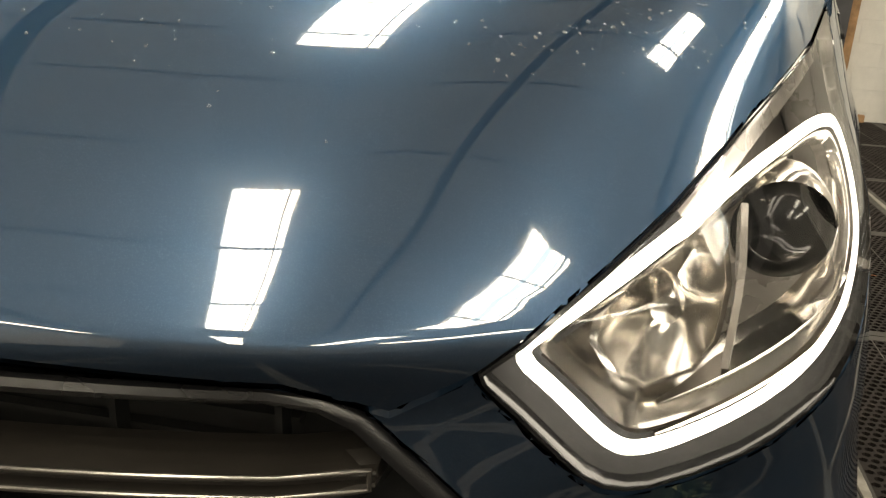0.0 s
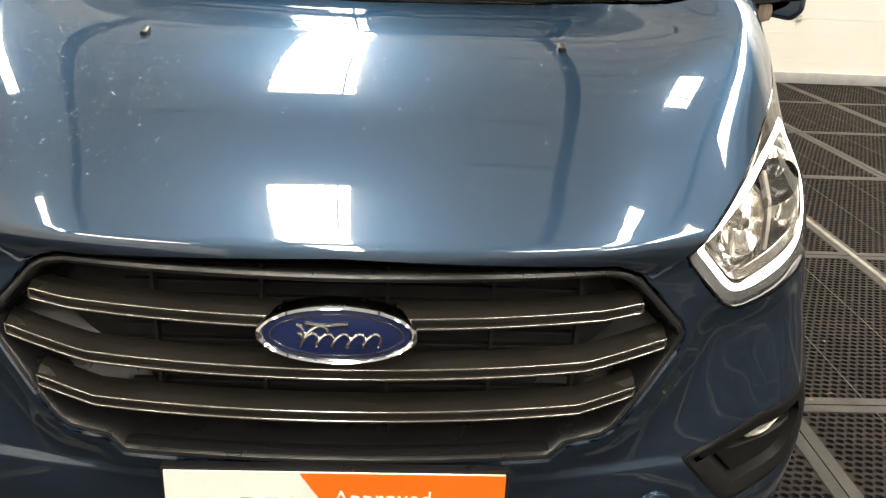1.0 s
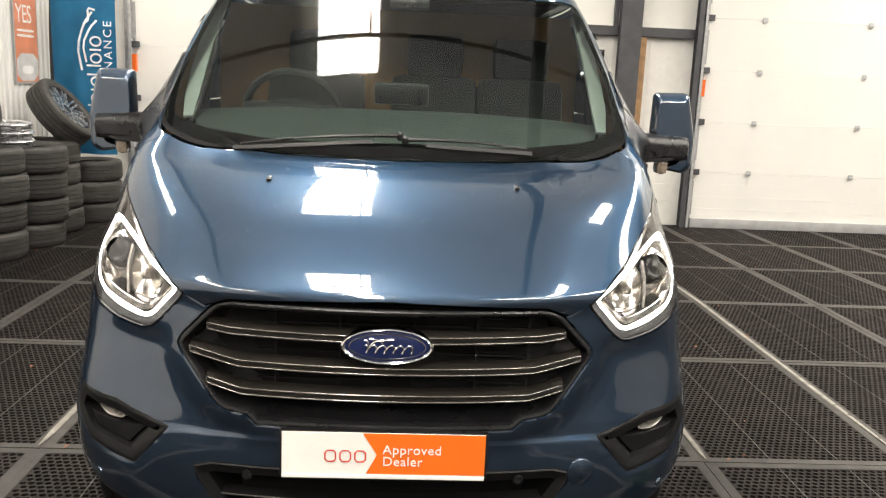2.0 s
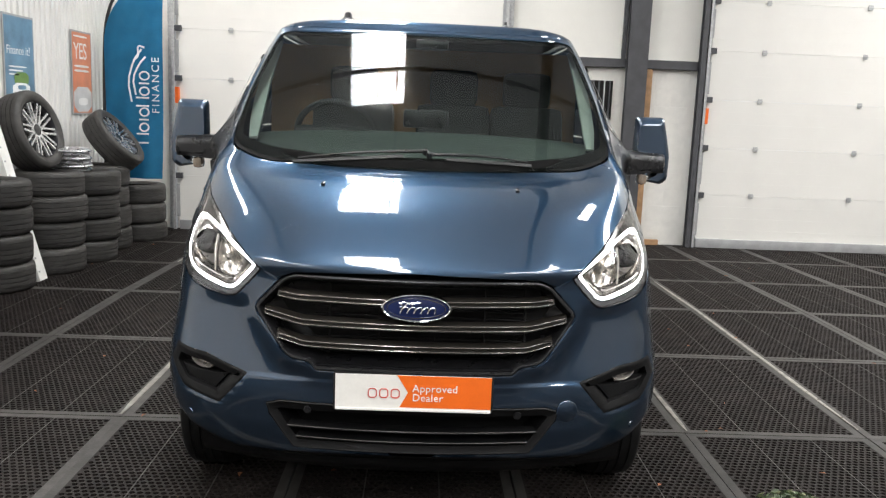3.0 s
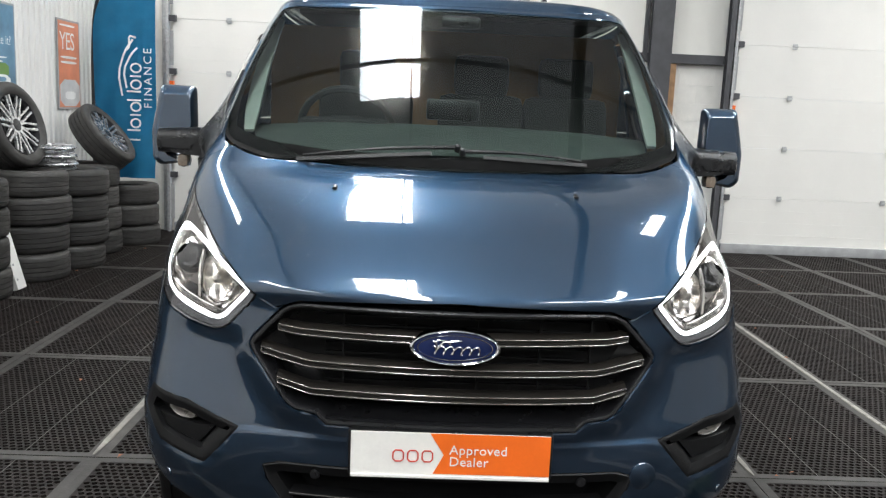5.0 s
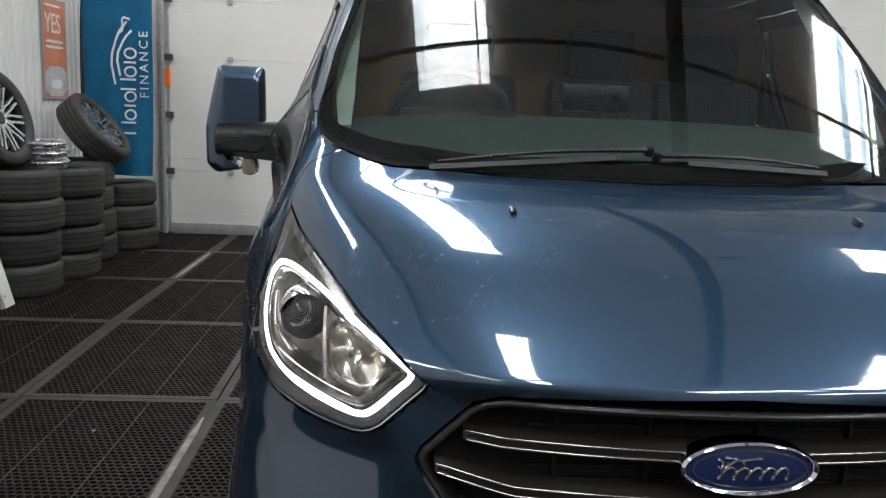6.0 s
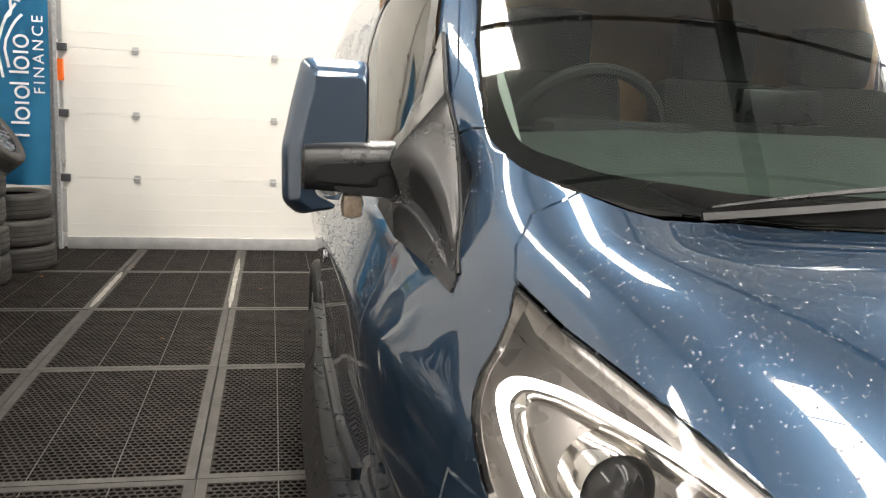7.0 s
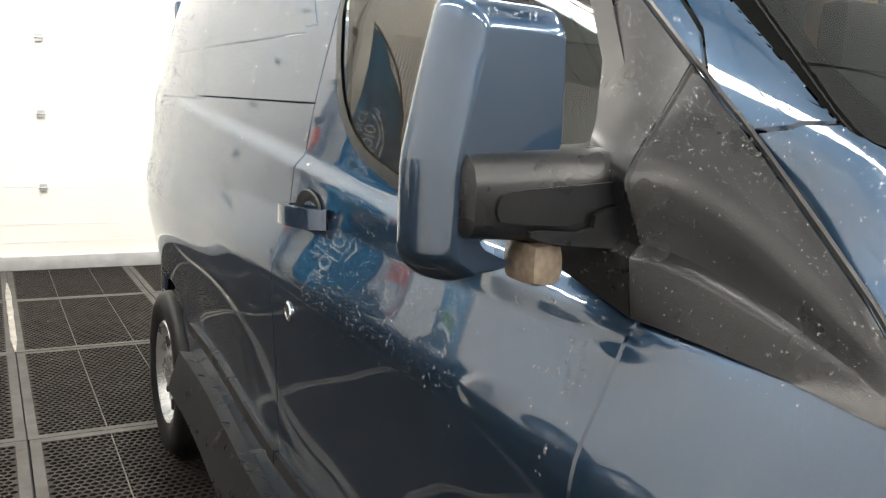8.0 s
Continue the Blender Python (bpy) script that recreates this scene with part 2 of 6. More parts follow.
def sweep(bm, path, shape, up=(0, 0, 1), closed=False, scales=None, caps=True):
    """Carries a closed shape of (side, up) offsets along a path."""
    path = [Vector(p) for p in path]
    n, rings, upv = len(path), [], Vector(up)
    for i, p in enumerate(path):
        a = path[i - 1] if (i or closed) else p
        b = path[(i + 1) % n] if (i < n - 1 or closed) else p
        d = (b - a).normalized()
        side = d.cross(upv).normalized()
        u = side.cross(d).normalized()
        k = scales[i] if scales else 1.0
        rings.append([bm.verts.new(p + side * (sx * k) + u * (sy * k)) for sx, sy in shape])
    m = len(shape)
    for a, b in list(zip(rings, rings[1:])) + ([(rings[-1], rings[0])] if closed else []):
        for k in range(m):
            bm.faces.new((a[k], a[(k + 1) % m], b[(k + 1) % m], b[k]))
    if caps and not closed:
        bm.faces.new(rings[0][::-1])
        bm.faces.new(rings[-1])
    bmesh.ops.recalc_face_normals(bm, faces=bm.faces)
    return bm


def circle(r, n=8):
    return [(r * math.cos(2 * math.pi * k / n), r * math.sin(2 * math.pi * k / n)) for k in range(n)]


def rounded(pts, rounds=2, closed=True):
    """Cuts the corners of a polygon."""
    for _ in range(rounds):
        out = []
        for k, p in enumerate(pts):
            q = pts[(k + 1) % len(pts)]
            if not closed and k == len(pts) - 1:
                break
            p, q = np.array(p, float), np.array(q, float)
            out += [tuple(p * 0.78 + q * 0.22), tuple(p * 0.22 + q * 0.78)]
        pts = ([pts[0]] + out + [pts[-1]]) if not closed else out
    return pts


def inset(poly, d):
    """The polygon moved inwards by d, whichever way it runs."""
    n, area = len(poly), 0.0
    for k in range(n):
        (x0, y0), (x1, y1) = poly[k - 1], poly[k]
        area += x0 * y1 - x1 * y0
    s = 1 if area > 0 else -1
    out = []
    for k in range(n):
        p, a, b = np.array(poly[k]), np.array(poly[k - 1]), np.array(poly[(k + 1) % n])
        e0, e1 = (p - a) / (np.linalg.norm(p - a) + 1e-9), (b - p) / (np.linalg.norm(b - p) + 1e-9)
        n0, n1 = np.array((-e0[1], e0[0])) * s, np.array((-e1[1], e1[0])) * s
        h = n0 + n1
        h = h / (np.linalg.norm(h) + 1e-9)
        out.append(tuple(p + h * d / max(0.5, float(h @ n0))))
    return out


def inside(poly, x, y):
    c = False
    for k in range(len(poly)):
        (x0, y0), (x1, y1) = poly[k - 1], poly[k]
        if (y0 > y) != (y1 > y) and x < (x1 - x0) * (y - y0) / (y1 - y0) + x0:
            c = not c
    return c


def slab(bm, poly, place, depth, mi=0):
    """A plate: the polygon laid out by place(u, v, d), from d = 0 to d = depth."""
    a = [bm.verts.new(place(u, v, 0.0)) for u, v in poly]
    b = [bm.verts.new(place(u, v, depth)) for u, v in poly]
    fs = [bm.faces.new(a), bm.faces.new(b[::-1])]
    for k in range(len(poly)):
        j = (k + 1) % len(poly)
        fs.append(bm.faces.new((a[j], a[k], b[k], b[j])))
    for f in fs:
        f.material_index = mi
    bmesh.ops.recalc_face_normals(bm, faces=bm.faces)
    return bm


def letters(name, text, size, m, material, parent, depth=0.0015, space=1.0):
    """Raised lettering in the built-in font, turned into a mesh; m carries its x-y plane."""
    cu = bpy.data.curves.new(name, "FONT")
    cu.body, cu.size, cu.extrude, cu.align_x, cu.align_y, cu.space_character, cu.resolution_u = text, size, depth, "LEFT", "BOTTOM_BASELINE", space, 3
    tmp = new(name, cu)
    bpy.context.view_layer.update()
    me = bpy.data.meshes.new_from_object(tmp.evaluated_get(bpy.context.evaluated_depsgraph_get()))
    bpy.data.objects.remove(tmp)
    ob = new(name, me)
    me.materials.clear()
    me.materials.append(material)
    ob.parent = parent
    ob.matrix_local = m
    return ob


# ---- the van's skin ----
def level(zs, vs):
    """A smooth monotone curve through a few design heights."""
    zs, vs = np.array(zs, float), np.array(vs, float)
    h = np.diff(zs)
    d = np.diff(vs) / h
    m = np.r_[d[0], [0 if d[i - 1] * d[i] <= 0 else 2 * d[i - 1] * d[i] / (d[i - 1] + d[i]) for i in range(1, len(d))], d[-1]]

    def at(z):
        z = min(max(z, zs[0]), zs[-1])
        i = min(max(int(np.searchsorted(zs, z)) - 1, 0), len(h) - 1)
        t = (z - zs[i]) / h[i]
        return float((2 * t**3 - 3 * t * t + 1) * vs[i] + (t**3 - 2 * t * t + t) * h[i] * m[i] + (3 * t * t - 2 * t**3) * vs[i + 1] + (t**3 - t * t) * h[i] * m[i + 1])

    return at


NOSE = level([0.25, 0.40, 0.50, 0.65, 0.80, 0.90, 1.00, 1.03, 1.047, 1.062, 1.12, 1.20, 1.25, 1.285, 1.31, 1.325, 1.36, 1.45, 1.94],
             [0.14, 0.05, 0.03, 0.02, 0.02, 0.022, 0.028, 0.031, 0.036, 0.049, 0.114, 0.219, 0.310, 0.408, 0.55, 0.68, 0.735, 0.83, 1.45])
SHOULDER = level([0.25, 0.4, 0.5, 0.65, 0.8, 0.9, 1.0, 1.03, 1.047, 1.062, 1.12, 1.19, 1.22, 1.252, 1.3, 1.36, 1.41, 1.456, 1.505, 1.94],
                 [0.14, 0.05, 0.03, 0.02, 0.02, 0.022, 0.028, 0.031, 0.036, 0.049, 0.114, 0.205, 0.236, 0.275, 0.371, 0.511, 0.67, 0.812, 0.894, 1.45])
HALF = level([0.25, 0.40, 0.65, 0.85, 1.05, 1.25, 1.45, 1.60, 1.80, 1.94], [0.955, 0.98, 0.993, 0.993, 0.990, 0.973, 0.95, 0.915, 0.855, 0.80])
CROWN = level([0.25, 0.65, 0.95, 1.25, 1.36, 1.45, 1.94], [0.22, 0.20, 0.30, 0.30, 0.20, 0.12, 0.10])
SWEEP = level([0.25, 0.65, 0.85, 1.00, 1.22, 1.45, 1.94], [0.42, 0.45, 0.62, 0.95, 1.2, 1.0, 0.9])
POWER = level([0.25, 0.65, 1.00, 1.22, 1.36, 1.50, 1.94], [7.5, 7.5, 8, 6.5, 9, 14, 14])
TUCK = level([0.25, 0.45, 0.60, 0.72, 0.82, 0.90, 0.96, 1.94], [0.012, 0.018, 0.025, 0.036, 0.030, 0.010, 0.0, 0.0])
TAIL, ROOF_Z = 4.93, 1.94


def front_half(z):
    """Half-breadth at the front corner, a little narrower than the flank."""
    return HALF(z) - TUCK(z)


def waist_z(y):
    return 1.200 + 0.076 * (y - 0.8)


def shoulder_in(y, z):
    """How far the body steps in above the waist line."""
    return 0.020 * ease((z - waist_z(y)) / 0.036) * ease((y - 0.74) / 0.22) * (1 - 0.7 * ease((z - 1.45) / 0.3))


def nose_line(x, z):
    """The centre line's profile, passing into the shoulder's towards the sides."""
    t = min(max((abs(x) - 0.42) / 0.40, 0.0), 1.0)
    t = t * t * (3 - 2 * t)
    return NOSE(z) * (1 - t) + SHOULDER(z) * t


def ease(t):
    t = min(max(t, 0.0), 1.0)
    return t * t * (3 - 2 * t)


def crown(x, z):
    """Cross curve of the nose; the bonnet is flat in the middle and folds down past a soft crease."""
    a, k, f = abs(x), ease((z - 1.355) / 0.07), ease((z - 0.985) / 0.06)
    fold = 0.418 + 0.33 * max(0.0, z - 1.048)
    u = (a - fold) / 0.022
    flat = 0.13 * a * a + (0.30 - 0.17 * ease((z - 1.10) / 0.12)) * 0.022 * (u if u > 30 else math.log1p(math.exp(u)))
    return CROWN(z) * a * a * (k + (1 - k) * (1 - f)) + flat * (1 - k) * f


def glass_y(x, z):
    """The windscreen's own curve, which runs on behind the bonnet's corners."""
    r = min(abs(x) / 0.95, 1.0)
    return 0.728 + (z - 1.36) * 1.245 + 0.13 * x * x + 0.9 * (1 - math.sqrt(max(0.0, 1 - r**14)))


MOUTH = [(0.0, 1.026), (0.435, 1.006), (0.462, 0.990), (0.545, 0.900), (0.542, 0.866), (0.455, 0.750), (0.420, 0.722), (0.362, 0.713), (0.335, 0.688), (0.0, 0.686)]


def mouth_gap(a, z):
    """Distance outside the grille's opening."""
    best = 9.0
    for (x0, z0), (x1, z1) in zip(MOUTH, MOUTH[1:]):
        dx, dz = x1 - x0, z1 - z0
        t = min(max(((a - x0) * dx + (z - z0) * dz) / (dx * dx + dz * dz), 0.0), 1.0)
        best = min(best, math.hypot(a - x0 - t * dx, z - z0 - t * dz))
    return best


def relief(x, z):
    """The bumper's facets: a tucked cheek round the grille, a shelf below it and a chin that turns under."""
    if z > 1.0:
        return 0.0
    a, out = abs(x), 0.0
    if 0.46 < z < 0.95 and a < 0.86 and not inside(MOUTH + [(-0.1, 0.686), (-0.1, 1.026)], a, z):
        d = mouth_gap(a, z)
        out += 0.024 * (1 - math.exp(-((d / 0.045) ** 2))) * ease((0.94 - z) / 0.08) * (1 - ease((a - 0.70) / 0.15)) * ease((z - 0.46) / 0.30)
    zs = float(np.interp(a, (0.0, 0.56, 0.60, 0.68, 0.83, 0.90, 0.99), (0.658, 0.658, 0.648, 0.535, 0.555, 0.625, 0.66)))
    low = zs - z
    if low > 0:
        out -= 0.005 * ease(low / 0.012) * (1 - 0.85 * ease((low - 0.04) / 0.12)) * (1 - ease((a - 0.90) / 0.06))
    edge = float(np.interp(a, (0.0, 0.45, 0.62, 0.79, 0.86, 0.97), (0.385, 0.374, 0.372, 0.415, 0.45, 0.53)))
    return out + max(0.0, edge - z) * 1.3


def swell_out(y, z):
    """The flank swells below the waist line, so that its upper half leans to the sky."""
    return 0.026 * float(np.interp(z, (0.70, 0.85, 1.00, 1.06, 1.085, 1.11, 1.14, 1.21), (0.0, 0.34, 0.78, 0.97, 1.0, 0.88, 0.60, 0.0))) * ease((y - 0.72) / 0.32) * (1 - 0.65 * ease((y - 2.2) / 1.0))


def nose_y(x, z):
    """How far back the skin lies at half-breadth x and height z, seen from the front."""
    r = min(abs(x) / front_half(z), 1.0)
    return relief(x, z) + nose_line(x, z) + crown(x, z) + SWEEP(z) * (1 - math.sqrt(max(0.0, 1 - r ** POWER(z))))


def under_cut(y, z):
    """The lower flank draws in towards the rear wheel, and the sheet folds under at the sill."""
    return 0.05 * ease((y - 2.1) / 1.1) * ease((1.0 - z) / 0.34) + 0.16 * ease((0.425 - z) / 0.05) * ease((y - 1.25) / 0.12) * (1 - ease((y - 4.35) / 0.1))


def flank_x(y, z):
    """Half-breadth of the flank at length y and height z, behind the front corner."""
    k = max(0.0, (y - 3.0) / (TAIL - 3.0))
    return HALF(z) * (1 - 0.20 * k**3) - TUCK(z) * (1 - ease((y - 0.95) / 0.8)) + swell_out(y, z) - shoulder_in(y, z) - under_cut(y, z)


def dent(x, y, z):
    """The wing is pressed in under the black corner panel."""
    return 0.042 * math.exp(-((y - 1.02) / 0.14) ** 2 - ((z - 1.37) / 0.10) ** 2) * ease((x - 0.82) / 0.05)


def skin_point(col, z):
    """Columns 0..1: across the front, 1..2: round the corner, 2..3: along the flank."""
    w, p, s = front_half(z), POWER(z), SWEEP(z)
    if col <= 1:
        x = 0.80 * w * col
        return Vector((x, nose_y(x, z), z))
    th0 = math.asin(0.80 ** (p / 2))
    if col <= 2:
        th = th0 + (math.pi / 2 - th0) * (col - 1)
        x = w * math.sin(th) ** (2 / p)
        y = relief(x, z) + nose_line(x, z) + crown(x, z) + s * (1 - math.cos(th))
        x += swell_out(y, z) - shoulder_in(y, z)
        x = min(x, flank_x(y, z)) if y > 1.3 else x
        return Vector((x - dent(x, y, z), y, z))
    y0 = relief(w, z) + nose_line(w, z) + crown(w, z) + s
    y = y0 + (TAIL - y0) * (col - 2)
    return Vector((flank_x(y, z), y, z))


def skin_mesh():
    """The whole outer skin as one fine sheet, with smooth normals kept in a layer."""
    zs, z = [0.32], 0.32
    while z < ROOF_Z:
        dy = abs(NOSE(z + 0.002) - NOSE(z)) / 0.002
        z = min(ROOF_Z, z + (0.007 if 0.48 < z < 0.72 or 1.03 < z < 1.07 else 0.010 if 1.14 < z < 1.48 else 0.016) / math.hypot(1, 0.5 * dy if z > 1.14 else dy))
        zs.append(z)
    cols = [k / 36 for k in range(36)] + [1 + k / 18 for k in range(18)] + [2 + k / 34 for k in range(35)]
    half = [[skin_point(c, z) for c in cols] for z in zs]
    bm = bmesh.new()
    lay = bm.verts.layers.float_vector.new("nrm")
    grid = []
    for row in half:
        left = [bm.verts.new((-p.x, p.y, p.z)) for p in row[:0:-1]]
        grid.append(left + [bm.verts.new(p) for p in row])
    for a, b in zip(grid, grid[1:]):
        for k in range(len(a) - 1):
            bm.faces.new((a[k], a[k + 1], b[k + 1], b[k]))
    # the roof closes the sheet with a shallow crown
    top = grid[-1]
    n = len(top)
    rows = [top]
    for step, (rise, shrink) in enumerate(((0.018, 0.965), (0.032, 0.90), (0.042, 0.78), (0.05, 0.5), (0.052, 0.02))):
        rows.append([bm.verts.new((v.co.x * shrink, 2.9 + (v.co.y - 2.9) * (0.5 + 0.5 * shrink if v.co.y > 2.9 else shrink * 0.12 + 0.88 if step < 3 else shrink), ROOF_Z + rise)) for v in top])
    for a, b in zip(rows, rows[1:]):
        for k in range(n - 1):
            bm.faces.new((a[k], a[k + 1], b[k + 1], b[k]))
    bm.normal_update()
    for v in bm.verts:
        v[lay] = v.normal
    # the pressed sheet runs evenly over bonnet, shoulder and pillar
    base = np.array([[v.normal[:] for v in row] for row in grid])
    keep = np.array([[0.0 if v.co.y < 1.7 and inside(SCREEN + [(-0.2, 1.912), (-0.2, 1.326)], abs(v.co.x), v.co.z) or v.co.z < 1.066 else 1.0 for v in row] for row in grid])
    even, wt = base * keep[..., None], keep.copy()

    def spread(a, axis):
        p = np.concatenate((np.take(a, [0], axis), a, np.take(a, [-1], axis)), axis)
        m = a.shape[axis]
        return (np.take(p, range(m), axis) + 2 * a + np.take(p, range(2, m + 2), axis)) / 4

    for k in range(54):
        even, wt = spread(even, 0), spread(wt, 0)
        if k % 9 == 0:
            even, wt = spread(even, 1), spread(wt, 1)
    even = even / np.maximum(wt, 1e-4)[..., None]
    for row, ev, bs, kp in zip(grid, even, base, keep):
        z = row[0].co.z
        k0 = ease((z - 1.07) / 0.05) * (1 - ease((z - 1.75) / 0.1))
        if k0 > 0:
            for v, e, b, q in zip(row, ev, bs, kp):
                k = k0 * (1 - ease((v.co.y - 0.90) / 0.25) * ease((abs(v.co.x) - 0.84) / 0.05))
                if q:
                    v[lay] = Vector(e * k + b * (1 - k)).normalized()
    return bm


# outlines seen from the front (half-breadth, height)
LAMP = [(0.533, 1.020), (0.536, 1.010), (0.544, 0.999), (0.595, 0.944), (0.611, 0.927), (0.628, 0.914), (0.645, 0.907), (0.664, 0.905), (0.700, 0.909), (0.738, 0.914), (0.770, 0.920), (0.800, 0.926), (0.830, 0.934), (0.855, 0.945), (0.874, 0.957), (0.889, 0.974), (0.898, 0.992), (0.903, 1.012), (0.905, 1.050), (0.902, 1.075), (0.896, 1.095), (0.883, 1.128), (0.866, 1.165), (0.850, 1.207), (0.838, 1.252), (0.803, 1.218), (0.728, 1.166), (0.660, 1.110), (0.588, 1.062)]
GRILLE = [(0.0, 1.026), (0.400, 1.014), (0.435, 1.006), (0.462, 0.990), (0.540, 0.908), (0.550, 0.888), (0.542, 0.866), (0.455, 0.750), (0.440, 0.734), (0.420, 0.722), (0.362, 0.713), (0.335, 0.688), (0.0, 0.686)]
FOG = [(0.578, 0.652), (0.680, 0.535), (0.830, 0.560), (0.900, 0.632), (0.865, 0.702), (0.735, 0.696)]
DRL_PATH = [(0.548, 1.028), (0.592, 0.980), (0.632, 0.937), (0.662, 0.931), (0.735, 0.945), (0.80, 0.961), (0.846, 0.985), (0.868, 1.025), (0.876, 1.075), (0.872, 1.112), (0.850, 1.142), (0.806, 1.150), (0.735, 1.130), (0.66, 1.092), (0.590, 1.056)]
LOW_GRILLE = [(0.0, 0.572), (0.455, 0.570), (0.505, 0.556), (0.495, 0.520), (0.41, 0.397), (0.0, 0.385)]
BONNET = [(0.0, 1.030), (0.41, 1.017), (0.477, 0.990), (0.533, 1.020), (0.588, 1.062), (0.660, 1.110), (0.728, 1.166), (0.803, 1.218), (0.838, 1.258), (0.829, 1.300), (0.802, 1.346), (0.775, 1.360), (0.726, 1.379), (0.71, 1.373), (0.665, 1.358), (0.61, 1.346), (0.51, 1.338), (0.36, 1.330), (0.0, 1.325)]
SCREEN = [(0.0, 1.326), (0.36, 1.331), (0.51, 1.339), (0.61, 1.347), (0.665, 1.359), (0.71, 1.374), (0.745, 1.384), (0.768, 1.394), (0.786, 1.406), (0.798, 1.420), (0.805, 1.437), (0.808, 1.455), (0.807, 1.475), (0.798, 1.535), (0.784, 1.625), (0.752, 1.75), (0.726, 1.84), (0.708, 1.886), (0.697, 1.901), (0.680, 1.911), (0.64, 1.918), (0.0, 1.928)]
CHIN = [(0.0, 0.385), (0.45, 0.374), (0.62, 0.372), (0.79, 0.415), (0.86, 0.45), (0.97, 0.53), (1.2, 0.53), (1.2, 0.2), (0.0, 0.2)]
PILLAR_FOOT = [(0.785, 1.463), (0.825, 1.458), (0.847, 1.440), (0.875, 1.403), (0.93, 1.340), (0.93, 1.60), (0.785, 1.60)]
# outlines seen from the side (length, height)
DOOR = [(1.16, 0.46), (1.125, 0.80), (1.12, 1.22), (1.06, 1.38), (1.18, 1.56), (1.47, 1.815), (1.66, 1.865), (2.12, 1.87), (2.20, 1.30), (2.20, 0.46)]
DOOR_WINDOW = [(1.19, 1.40), (1.262, 1.55), (1.50, 1.775), (1.68, 1.812), (2.10, 1.815), (2.14, 1.66), (2.09, 1.54), (2.03, 1.455), (1.96, 1.395), (1.86, 1.350), (1.68, 1.315), (1.24, 1.290)]
AXLES = (0.90, 3.83)


def arch_outline(y0):
    r = 0.385 if y0 < 2 else 0.43
    return [(y0 + r * math.cos(a), 0.35 + r * math.sin(a)) for a in [math.radians(-40 + 260 * k / 22) for k in range(23)]]


def cut(bm, poly, front):
    """Cuts the skin along a polygon on both sides of the van."""
    us, vs = [p[0] for p in poly], [p[1] for p in poly]
    for sign in (1, -1):
        for k in range(len(poly)):
            (u0, v0), (u1, v1) = poly[k - 1], poly[k]
            if front and u0 == 0 and u1 == 0:
                continue
            if front:
                p, q = Vector((sign * u0, 0, v0)), Vector((sign * u1, 0, v1))
                no = (q - p).cross(Vector((0, 1, 0))).normalized()
                lo, hi = min(us) - 0.03, max(us) + 0.03
                fs = [f for f in bm.faces if lo <= sign * (c := f.calc_center_median()).x <= hi and min(v0, v1) - 0.05 <= c.z <= max(v0, v1) + 0.05 and c.y < 1.7
                      and min(u0, u1) - 0.05 <= sign * c.x <= max(u0, u1) + 0.05]
            else:
                p, q = Vector((0, u0, v0)), Vector((0, u1, v1))
                no = (q - p).cross(Vector((1, 0, 0))).normalized()
                fs = [f for f in bm.faces if sign * (c := f.calc_center_median()).x > 0.6 and min(u0, u1) - 0.12 <= c.y <= max(u0, u1) + 0.12 and min(v0, v1) - 0.05 <= c.z <= max(v0, v1) + 0.05]
            geom = list({v for f in fs for v in f.verts}) + list({e for f in fs for e in f.edges}) + fs
            if fs:
                bmesh.ops.bisect_plane(bm, geom=geom, dist=1e-5, plane_co=p, plane_no=no)


def panel_of(f):
    c = f.calc_center_median()
    x, y, z = abs(c.x), c.y, c.z
    if z > ROOF_Z + 0.001:
        return "roof"
    if y < 1.6 and x < HALF(z) * 0.9999:
        if inside(GRILLE + [(-0.2, 0.69), (-0.2, 1.02)], x, z) and y < 0.3:
            return "grille_hole"
        if inside(LOW_GRILLE + [(-0.2, 0.385), (-0.2, 0.572)], x, z) and y < 0.3:
            return "low_hole"
        if inside(LAMP, x, z) and y < 0.9:
            return "lens"
        if inside(FOG, x, z) and y < 0.6:
            return "fog_hole"
        if inside(BONNET + [(-0.2, 1.325), (-0.2, 1.03)], x, z) and y < 1.0:
            return "bonnet"
        if inside(SCREEN + [(-0.2, 1.912), (-0.2, 1.326)], x, z):
            return "windscreen"
    if x > 0.6:
        for a in AXLES:
            if math.hypot(y - a, z - 0.35) < 0.385:
                return "arch_hole"
        if inside(DOOR_WINDOW, y, z):
            return "window"
        if inside(DOOR, y, z):
            return "door"
    if y < 0.75 and z < float(np.interp(x, (0.0, 0.45, 0.62, 0.79, 0.86, 0.97), (0.385, 0.374, 0.372, 0.415, 0.45, 0.53))):
        return "chin"
    if y < 0.63 and z < 0.99 or y < 0.2 and z < 1.05:
        return "front_bumper"
    if inside(PILLAR_FOOT, x, z) or z > 1.60 and y < 2.3 or z > 1.875 or y < 1.25 and z > 1.463:
        return "cab_frame"
    if y < 1.2:
        return "wing"
    return "side_panel"


